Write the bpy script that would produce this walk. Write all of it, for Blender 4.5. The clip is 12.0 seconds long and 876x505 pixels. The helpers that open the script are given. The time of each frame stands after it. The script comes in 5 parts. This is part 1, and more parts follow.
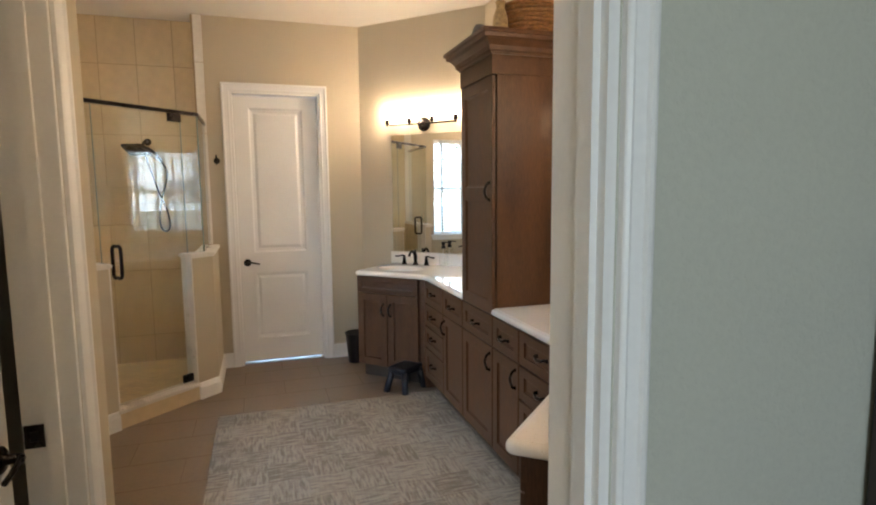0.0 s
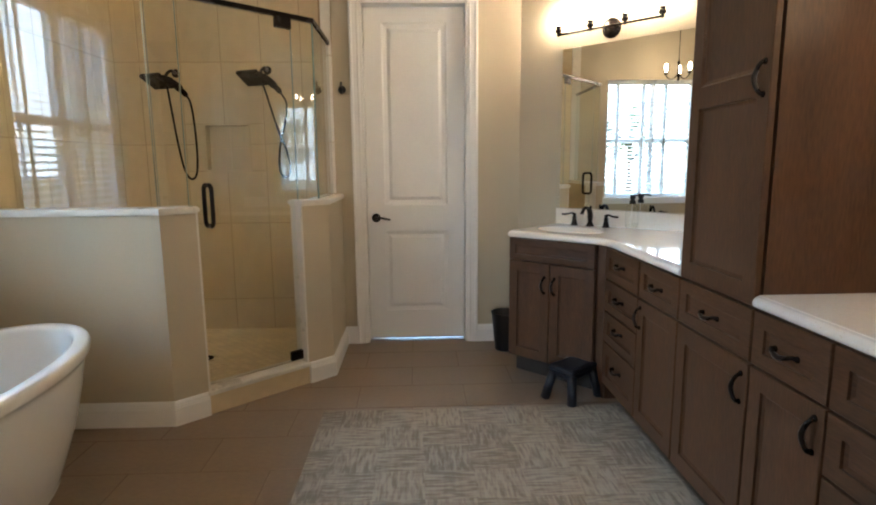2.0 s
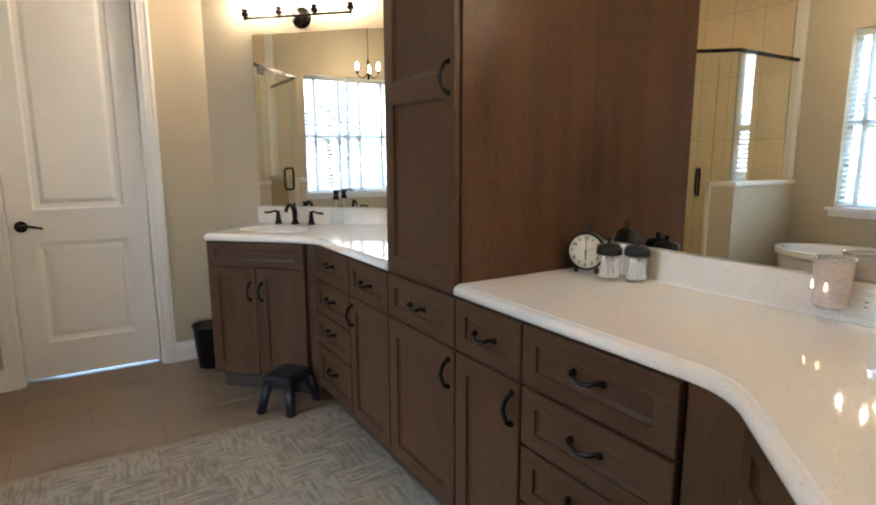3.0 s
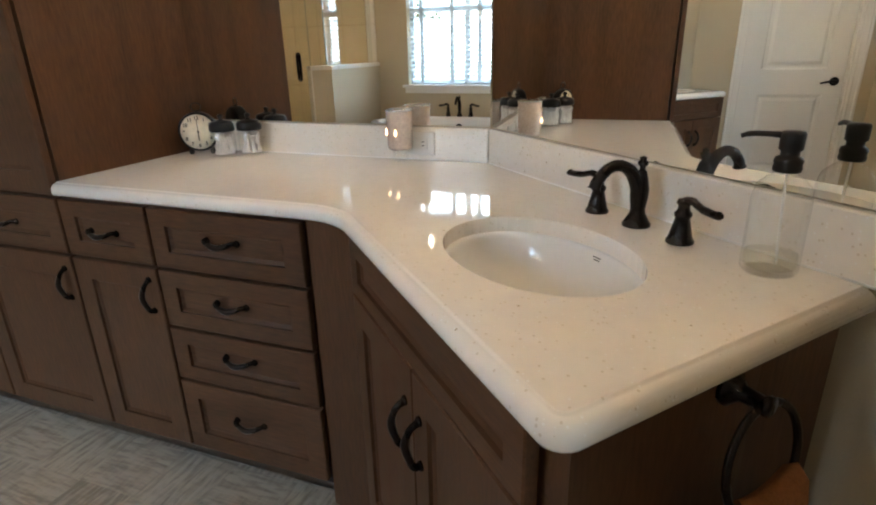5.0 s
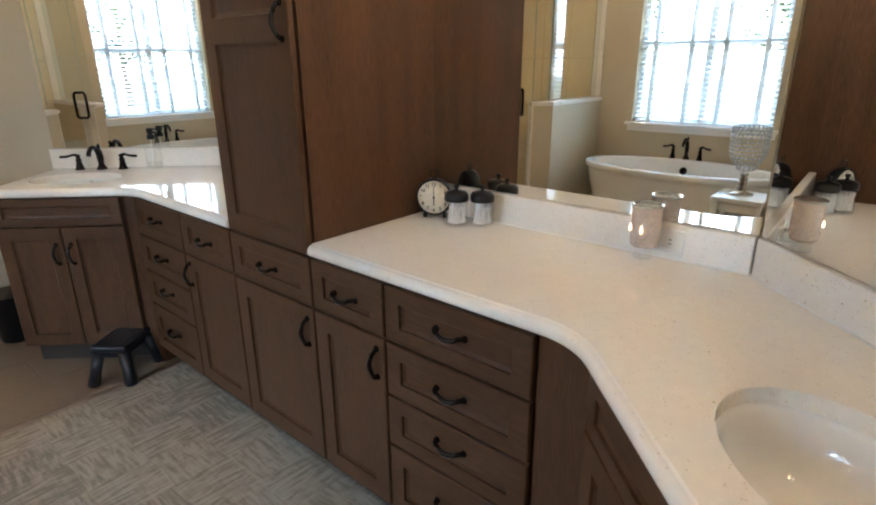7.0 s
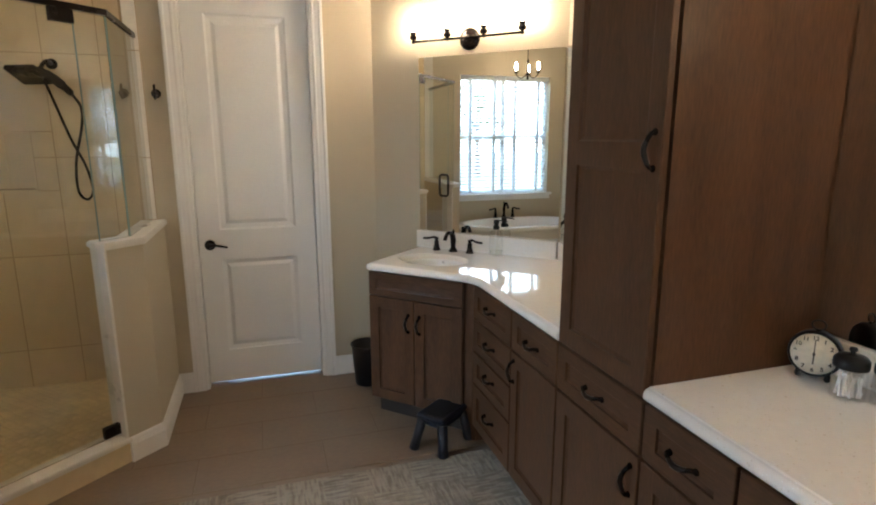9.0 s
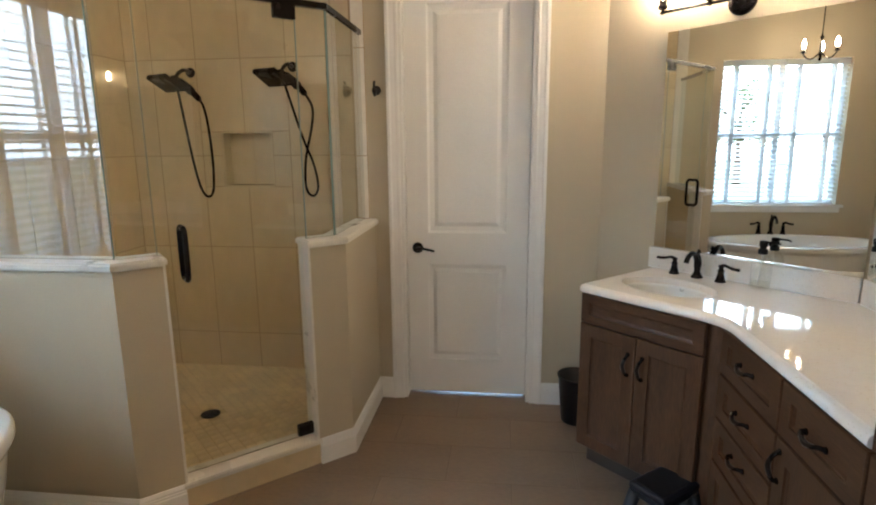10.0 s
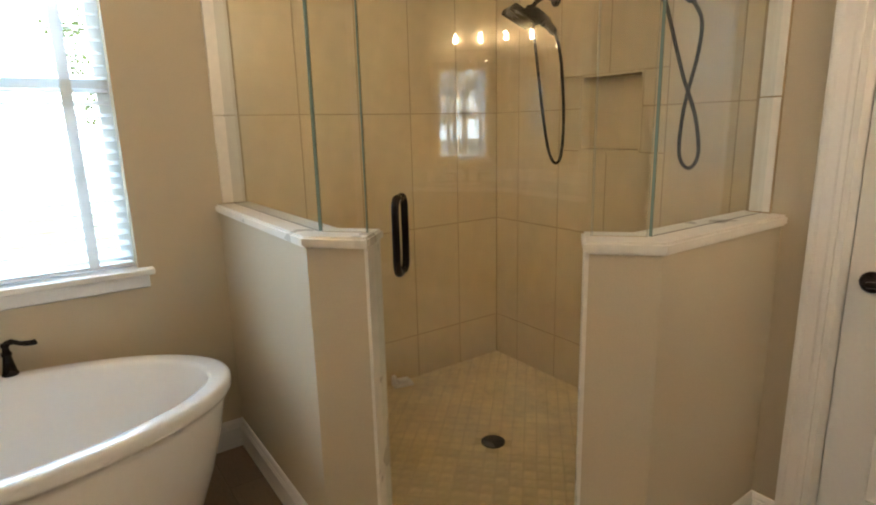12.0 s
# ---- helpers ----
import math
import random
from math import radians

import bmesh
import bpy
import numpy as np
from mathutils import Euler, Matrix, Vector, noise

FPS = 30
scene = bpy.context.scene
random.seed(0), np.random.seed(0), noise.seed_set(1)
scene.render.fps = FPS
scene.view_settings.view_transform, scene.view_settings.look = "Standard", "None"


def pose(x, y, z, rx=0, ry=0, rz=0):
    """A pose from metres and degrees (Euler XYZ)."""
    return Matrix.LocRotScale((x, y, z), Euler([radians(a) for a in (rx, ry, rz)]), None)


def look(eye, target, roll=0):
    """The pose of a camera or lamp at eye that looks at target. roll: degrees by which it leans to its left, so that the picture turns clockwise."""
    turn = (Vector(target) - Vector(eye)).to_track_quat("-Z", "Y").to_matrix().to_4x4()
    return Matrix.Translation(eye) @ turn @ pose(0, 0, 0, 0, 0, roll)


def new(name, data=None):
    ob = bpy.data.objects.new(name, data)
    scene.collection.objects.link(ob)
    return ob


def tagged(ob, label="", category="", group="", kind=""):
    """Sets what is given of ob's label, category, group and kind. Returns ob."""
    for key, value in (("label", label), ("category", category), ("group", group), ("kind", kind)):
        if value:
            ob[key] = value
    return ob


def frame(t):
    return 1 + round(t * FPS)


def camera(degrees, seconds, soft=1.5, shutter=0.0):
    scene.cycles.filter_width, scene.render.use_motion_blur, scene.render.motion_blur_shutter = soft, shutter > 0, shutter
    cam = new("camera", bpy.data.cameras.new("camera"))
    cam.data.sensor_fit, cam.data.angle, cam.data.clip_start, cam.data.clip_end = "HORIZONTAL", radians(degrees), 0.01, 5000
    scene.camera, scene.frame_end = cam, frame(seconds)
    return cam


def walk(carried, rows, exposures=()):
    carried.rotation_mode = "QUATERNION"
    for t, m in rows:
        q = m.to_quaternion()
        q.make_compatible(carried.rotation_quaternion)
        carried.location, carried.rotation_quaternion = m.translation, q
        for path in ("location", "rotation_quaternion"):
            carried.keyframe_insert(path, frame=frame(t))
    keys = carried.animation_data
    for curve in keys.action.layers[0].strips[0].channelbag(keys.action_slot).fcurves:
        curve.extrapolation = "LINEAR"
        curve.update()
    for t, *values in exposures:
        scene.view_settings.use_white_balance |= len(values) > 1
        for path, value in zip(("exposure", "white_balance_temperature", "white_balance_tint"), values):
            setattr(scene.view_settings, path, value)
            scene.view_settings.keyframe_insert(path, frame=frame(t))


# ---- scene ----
cam = camera(76.3, 12.0, soft=2.0)
PATH = [
    (0, (-0.058, -0.004, 1.559), (0.547, 1.889, 1.339), -0.6),
    (0.5, (0.067, 0.261, 1.487), (0.438, 2.212, 1.257), -0.6),
    (1, (0.134, 0.601, 1.483), (0.329, 2.575, 1.226), -0.5),
    (1.5, (0.121, 0.81, 1.407), (0.208, 2.79, 1.138), -0.4),
    (2, (0.121, 1.169, 1.307), (0.196, 3.144, 0.999), -0.5),
    (2.5, (0.212, 1.346, 1.294), (0.602, 3.284, 0.991), -0.1),
    (3, (0.181, 1.332, 1.306), (1.22, 3.008, 0.975), -0.2),
    (3.5, (0.098, 1.281, 1.286), (1.626, 2.519, 0.922), -0.1),
    (3.7, (0.081, 1.264, 1.272), (1.71, 2.357, 0.881), -0.2),
    (5.3, (0.09, 1.219, 1.244), (1.851, 1.837, 0.524), -0.8),
    (5.5, (0.082, 1.256, 1.303), (1.848, 1.849, 0.577), -0.5),
    (6, (0.093, 1.3, 1.362), (1.848, 1.939, 0.648), -0.8),
    (6.5, (0.118, 1.37, 1.41), (1.775, 2.26, 0.73), -0.3),
    (7, (0.167, 1.402, 1.441), (1.597, 2.644, 0.796), -0.4),
    (7.2, (0.166, 1.434, 1.473), (1.5, 2.784, 0.844), 0.0),
    (8.8, (0.139, 1.509, 1.593), (0.824, 3.344, 1.189), -0.2),
    (9, (0.174, 1.583, 1.586), (0.753, 3.454, 1.183), -0.1),
    (9.5, (0.187, 1.836, 1.578), (0.386, 3.786, 1.179), -0.0),
    (10, (0.332, 2.035, 1.547), (0.1, 3.983, 1.16), -0.5),
    (10.5, (0.446, 2.249, 1.502), (-0.227, 4.092, 1.115), -0.8),
    (11, (0.476, 2.532, 1.471), (-0.525, 4.215, 1.067), -0.8),
    (11.5, (0.486, 2.937, 1.428), (-0.795, 4.414, 1.004), -1.2),
    (12, (0.383, 3.321, 1.41), (-1.214, 4.442, 0.97), -1.4),
]
walk(cam, [(t, look(eye, target, roll)) for t, eye, target, roll in PATH],
     [(0, 2.52, 6350, 14), (0.6, 2.32, 6400, 11), (1.5, 2.36, 5900, 10), (2.5, 2.43, 6150, 10), (3, 2.55, 6050, 10), (3.5, 2.61, 6000, 10), (5.5, 2.42, 6150, 10), (6, 2.38, 6050, 10), (7, 2.56, 6000, 10), (9, 2.23, 6020, 10), (9.5, 2.25, 5980, 10), (10.5, 2.45, 6100, 10), (12, 2.63, 6450, 10)])


# ---- light ----
world = bpy.data.worlds.new("sky")
scene.world = world
world.use_nodes = True
sky = world.node_tree.nodes.new("ShaderNodeTexSky")
sky.sky_type, sky.sun_disc = "NISHITA", False
sky.sun_elevation, sky.sun_rotation = radians(50), radians(60)
world.node_tree.links.new(sky.outputs[0], world.node_tree.nodes["Background"].inputs[0])
world.node_tree.nodes["Background"].inputs[1].default_value = 0.075


def lamp(name, kind, m, power, colour, **more):
    data = bpy.data.lights.new(name, kind)
    data.energy, data.color = power, colour
    for key, value in more.items():
        if key == "size":
            data.size = value
        elif key == "size_y":
            data.shape, data.size_y = "RECTANGLE", value
        elif key == "angle":
            data.angle = value
    ob = new(name, data)
    ob.matrix_world = m
    return ob


lamp("sun", "SUN", pose(0, 0, 9, 40, 0, 120), 5.0, (1, 0.95, 0.86), angle=radians(0.5))
# daylight of the tub window, of the bedroom window and of the room behind the white door
lamp("window_daylight", "AREA", pose(-4.4, 2.99, 4.3, 0, -42, 0), 250, (0.46, 0.70, 1.0), size=3.0, size_y=3.4)
lamp("bedroom_daylight", "AREA", pose(-1.0, -3.12, 1.5, 90, 0, 0), 9.8, (0.74, 0.89, 1.0), size=1.4, size_y=1.6)
lamp("closet_daylight", "AREA", pose(0.2, 6.6, 1.0, -90, 0, 0), 7, (0.48, 0.72, 1.0), size=0.8, size_y=1.4)


# ---- materials ----
def links(m):
    return m.node_tree.nodes, m.node_tree.links


def surface(name, colour, rough=0.5, metal=0.0, var=0.08, scale=3.0, fine=60.0, bump=0.05, stretch=(1, 1, 1), spec=0.5, coat=0.0, rvar=0.1, dark=None, each=0.0, depth=0.002):
    """A painted, stained or cast surface: two scales of noise in the colour, one in gloss and relief."""
    m = bpy.data.materials.new(name)
    m.use_nodes = True
    n, l = links(m)
    b = n["Principled BSDF"]
    tc, mp = n.new("ShaderNodeTexCoord"), n.new("ShaderNodeMapping")
    mp.inputs["Scale"].default_value = stretch
    l.new(tc.outputs["Object"], mp.inputs["Vector"])
    big, small = n.new("ShaderNodeTexNoise"), n.new("ShaderNodeTexNoise")
    for t, s, d in ((big, scale, 4), (small, fine, 3)):
        t.inputs["Scale"].default_value, t.inputs["Detail"].default_value = s, d
        l.new(mp.outputs[0], t.inputs["Vector"])
    mix = n.new("ShaderNodeMath")
    mix.operation = "ADD"
    l.new(big.outputs["Fac"], mix.inputs[0])
    l.new(small.outputs["Fac"], mix.inputs[1])
    half = n.new("ShaderNodeMath")
    half.operation, half.inputs[1].default_value = "MULTIPLY", 0.5
    l.new(mix.outputs[0], half.inputs[0])
    ramp = n.new("ShaderNodeValToRGB")
    lo = dark or tuple(c * (1 - var * 2) for c in colour)
    hi = tuple(min(1, c * (1 + var)) for c in colour)
    ramp.color_ramp.elements[0].position, ramp.color_ramp.elements[1].position = 0.32, 0.68
    ramp.color_ramp.elements[0].color, ramp.color_ramp.elements[1].color = (*lo, 1), (*hi, 1)
    l.new(half.outputs[0], ramp.inputs[0])
    out = ramp.outputs[0]
    if each:
        info, hsv, sc = n.new("ShaderNodeObjectInfo"), n.new("ShaderNodeHueSaturation"), n.new("ShaderNodeMapRange")
        sc.inputs["To Min"].default_value, sc.inputs["To Max"].default_value = 1 - each, 1 + each
        l.new(info.outputs["Random"], sc.inputs["Value"])
        l.new(sc.outputs[0], hsv.inputs["Value"])
        l.new(out, hsv.inputs["Color"])
        out = hsv.outputs[0]
    l.new(out, b.inputs["Base Color"])
    rr = n.new("ShaderNodeMapRange")
    rr.inputs["To Min"].default_value, rr.inputs["To Max"].default_value = max(0.02, rough - rvar), min(1, rough + rvar)
    l.new(big.outputs["Fac"], rr.inputs["Value"])
    l.new(rr.outputs[0], b.inputs["Roughness"])
    b.inputs["Metallic"].default_value = metal
    b.inputs["Specular IOR Level"].default_value = spec
    b.inputs["Coat Weight"].default_value = coat
    if bump:
        bm_ = n.new("ShaderNodeBump")
        bm_.inputs["Strength"].default_value, bm_.inputs["Distance"].default_value = bump, depth
        l.new(small.outputs["Fac"], bm_.inputs["Height"])
        l.new(bm_.outputs[0], b.inputs["Normal"])
    return m


def clear(name, colour=(1, 1, 1), rough=0.0, ior=1.5):
    m = bpy.data.materials.new(name)
    m.use_nodes = True
    b = links(m)[0]["Principled BSDF"]
    b.inputs["Base Color"].default_value = (*colour, 1)
    b.inputs["Roughness"].default_value, b.inputs["IOR"].default_value = rough, ior
    b.inputs["Transmission Weight"].default_value = 1
    return m


def glow(name, colour, power):
    m = bpy.data.materials.new(name)
    m.use_nodes = True
    b = links(m)[0]["Principled BSDF"]
    b.inputs["Emission Color"].default_value, b.inputs["Emission Strength"].default_value = (*colour, 1), power
    return m


WALL = surface("wall_paint", (0.535, 0.460, 0.330), 0.75, var=0.03, scale=1.2, fine=220, bump=0.25, depth=0.0012)
BLUE = surface("bedroom_paint", (0.53, 0.53, 0.445), 0.72, var=0.03, scale=1.2, fine=95, bump=0.6, depth=0.003)
CEIL = surface("ceiling_paint", (0.78, 0.74, 0.66), 0.85, var=0.02, scale=1.5, fine=120, bump=0.3)
WHITE = surface("white_trim_paint", (0.84, 0.825, 0.79), 0.38, var=0.02, scale=2, fine=90, bump=0.03)
WOOD = surface("stained_maple", (0.093, 0.0435, 0.0208), 0.42, var=0.22, scale=2.2, fine=30, bump=0.06, stretch=(5, 5, 0.7), depth=0.0008, spec=0.26)
WOODH = surface("stained_maple_crossways", (0.093, 0.0435, 0.0208), 0.42, var=0.22, scale=2.2, fine=30, bump=0.06, stretch=(0.7, 5, 5), depth=0.0008, spec=0.26)
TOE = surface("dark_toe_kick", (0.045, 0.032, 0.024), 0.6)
BRONZE = surface("oil_rubbed_bronze", (0.016, 0.011, 0.009), 0.26, metal=0.6, var=0.25, scale=12, bump=0.02, dark=(0.008, 0.006, 0.0055), spec=0.4)
CAPM = surface("cream_stone_cap", (0.74, 0.70, 0.62), 0.30, var=0.05, scale=4, fine=25, bump=0.02)
TILE = surface("beige_wall_tile", (0.70, 0.565, 0.360), 0.20, var=0.055, scale=2.6, fine=14, bump=0.02, each=0.018)
GROUT = surface("tile_grout", (0.40, 0.29, 0.165), 0.85, fine=150, bump=0.2)
MGROUT = surface("mosaic_grout", (0.66, 0.535, 0.325), 0.85, fine=150, bump=0.2)
MOSAIC = surface("floor_mosaic", (0.76, 0.62, 0.38), 0.35, var=0.10, scale=6, fine=25, bump=0.03, each=0.08)
FLOOR = surface("taupe_floor_tile", (0.228, 0.160, 0.105), 0.33, var=0.09, scale=2.0, fine=34, bump=0.05, stretch=(1, 3, 1), each=0.015)
FGROUT = surface("floor_grout", (0.205, 0.148, 0.097), 0.7, fine=150, bump=0.2)
PORCELAIN = surface("white_porcelain", (0.82, 0.81, 0.78), 0.02, var=0.01, bump=0, rvar=0.0)
BLACK = surface("black_plastic", (0.008, 0.008, 0.009), 0.35, var=0.1, fine=120, bump=0.08, spec=0.3)
BLUEBLACK = surface("blue_black_plastic", (0.008, 0.009, 0.014), 0.42, var=0.1, fine=160, bump=0.15)
GLASS = clear("shower_glass", (0.93, 0.97, 0.94))
PANE = clear("window_glass", (0.97, 0.99, 0.99))


def thin_glass(name, tint):
    """A thin clear wall: what lies behind shows through, with a gloss that grows towards the rim."""
    m = bpy.data.materials.new(name)
    m.use_nodes = True
    n, l = links(m)
    tr, gl, fr, mx = n.new("ShaderNodeBsdfTransparent"), n.new("ShaderNodeBsdfGlossy"), n.new("ShaderNodeLayerWeight"), n.new("ShaderNodeMixShader")
    rim, amount = n.new("ShaderNodeMath"), n.new("ShaderNodeMapRange")
    rim.operation, rim.inputs[1].default_value = "POWER", 3.4
    amount.inputs["To Min"].default_value, amount.inputs["To Max"].default_value = 0.05, 0.5
    l.new(fr.outputs["Facing"], rim.inputs[0])
    l.new(rim.outputs[0], amount.inputs["Value"])
    tr.inputs["Color"].default_value = (*tint, 1)
    gl.inputs["Roughness"].default_value = 0.02
    fr.inputs["Blend"].default_value = 0.5
    l.new(amount.outputs[0], mx.inputs[0])
    l.new(tr.outputs[0], mx.inputs[1])
    l.new(gl.outputs[0], mx.inputs[2])
    l.new(mx.outputs[0], n["Material Output"].inputs[0])
    return m


JAR = thin_glass("clear_bottle_glass", (0.985, 0.99, 0.985))
GEDGE = surface("polished_glass_edge", (0.26, 0.36, 0.32), 0.15, var=0.02, bump=0)
SOAP = thin_glass("soap_liquid", (0.985, 0.985, 0.95))
BULB = glow("bulb_light", (1.0, 0.77, 0.53), 46)
BULB2 = glow("bright_bulb_light", (1.0, 0.75, 0.49), 42)
# emission for the lamp reflections on the warmer's cup, no source of its own
GLINT = glow("lamp_glint", (1.0, 0.60, 0.26), 1.5)
SLAT = surface("blind_slat", (0.78, 0.78, 0.76), 0.5, var=0.02, bump=0.02)
TAPE = surface("blind_tape", (0.70, 0.70, 0.67), 0.9, var=0.04, fine=400, bump=0.3)
for _m in (SLAT, TAPE):
    _n, _l = links(_m)
    _mix, _tr = _n.new("ShaderNodeMixShader"), _n.new("ShaderNodeBsdfTranslucent")
    _tr.inputs["Color"].default_value = (0.9, 0.9, 0.89, 1)
    _mix.inputs[0].default_value = 0.20 if _m is SLAT else 0.42
    _l.new(_n["Principled BSDF"].outputs[0], _mix.inputs[1])
    _l.new(_tr.outputs[0], _mix.inputs[2])
    _l.new(_mix.outputs[0], _n["Material Output"].inputs[0])
COTTON = surface("cotton", (0.85, 0.84, 0.82), 0.95, var=0.04, fine=150, bump=0.8)
IVORY = surface("clock_face", (0.74, 0.66, 0.50), 0.55, var=0.06, scale=30)
INK = surface("dark_ink", (0.03, 0.025, 0.02), 0.6)
SILVER = surface("mercury_glass", (0.72, 0.74, 0.76), 0.12, metal=0.9, var=0.15, scale=40, fine=120, bump=0.2)
CREAMG = surface("frosted_warmer_glass", (0.66, 0.55, 0.48), 0.25, var=0.1, scale=40, fine=150, bump=0.3)
PLATE = surface("outlet_plastic", (0.80, 0.79, 0.76), 0.35, var=0.01, bump=0)
TOWEL = surface("rust_towel", (0.42, 0.17, 0.055), 0.95, var=0.15, scale=12, fine=220, bump=0.9)
WICKER = surface("wicker", (0.26, 0.13, 0.05), 0.7, var=0.3, scale=30, fine=90, bump=0.6)
STRAW = surface("dried_stems", (0.36, 0.25, 0.12), 0.8, var=0.25, scale=20)
HOB = surface("hobnail_glass", (0.72, 0.80, 0.88), 0.08, metal=0.35, var=0.1, scale=40, bump=0)
POT = surface("grey_pottery", (0.13, 0.12, 0.12), 0.45, var=0.2, scale=15)
GRASS = surface("lawn", (0.115, 0.14, 0.065), 0.9, var=0.3, scale=1.5, fine=12, bump=0.6)
HAZE = glow("hazy_sky", (0.66, 0.84, 1.0), 2.3)
LEAF = surface("foliage", (0.10, 0.12, 0.045), 0.6, var=0.3, scale=4)
_n, _l = links(LEAF)
_mix, _tr = _n.new("ShaderNodeMixShader"), _n.new("ShaderNodeBsdfTranslucent")
_tr.inputs["Color"].default_value, _mix.inputs[0].default_value = (0.16, 0.22, 0.06, 1), 0.45
_l.new(_n["Principled BSDF"].outputs[0], _mix.inputs[1])
_l.new(_tr.outputs[0], _mix.inputs[2])
_l.new(_mix.outputs[0], _n["Material Output"].inputs[0])
BARK = surface("bark", (0.12, 0.085, 0.06), 0.9, var=0.3, scale=8, bump=0.5)
DARKWOOD = surface("espresso_wood", (0.030, 0.020, 0.016), 0.4, var=0.2, stretch=(5, 5, 0.7))
# white door paint made darker: the closet door's shade is put into the colour
SHADEDWHITE = surface("white_paint_in_shade", (0.72, 0.71, 0.68), 0.4, var=0.02, bump=0.03)

MIRROR = bpy.data.materials.new("mirror_silver")
MIRROR.use_nodes = True
_b = links(MIRROR)[0]["Principled BSDF"]
_b.inputs["Base Color"].default_value, _b.inputs["Metallic"].default_value, _b.inputs["Roughness"].default_value = (0.88, 0.90, 0.88, 1), 1, 0.0


def quartz():
    """White quartz with sparse tan and grey chips."""
    m = surface("white_quartz", (0.845, 0.795, 0.718), 0.055, var=0.02, scale=5, fine=40, bump=0, rvar=0.015)
    n, l = links(m)
    b = n["Principled BSDF"]
    base = b.inputs["Base Color"].links[0].from_socket
    tc = n.new("ShaderNodeTexCoord")
    for size, cut, colour in ((210, 0.14, (0.70, 0.63, 0.52, 1)), (175, 0.045, (0.52, 0.43, 0.30, 1)), (120, 0.014, (0.36, 0.29, 0.20, 1)), (260, 0.12, (0.90, 0.88, 0.84, 1))):
        v = n.new("ShaderNodeTexVoronoi")
        v.inputs["Scale"].default_value = size
        l.new(tc.outputs["Object"], v.inputs["Vector"])
        pick = n.new("ShaderNodeMath")
        pick.operation, pick.inputs[1].default_value = "LESS_THAN", cut
        l.new(v.outputs["Color"], pick.inputs[0])
        near = n.new("ShaderNodeMath")
        near.operation, near.inputs[1].default_value = "LESS_THAN", 0.42
        l.new(v.outputs["Distance"], near.inputs[0])
        both = n.new("ShaderNodeMath")
        both.operation = "MULTIPLY"
        l.new(pick.outputs[0], both.inputs[0])
        l.new(near.outputs[0], both.inputs[1])
        mx = n.new("ShaderNodeMixRGB")
        mx.inputs[2].default_value = colour
        l.new(both.outputs[0], mx.inputs[0])
        l.new(base, mx.inputs[1])
        base = mx.outputs[0]
    l.new(base, b.inputs["Base Color"])
    return m


QUARTZ = quartz()


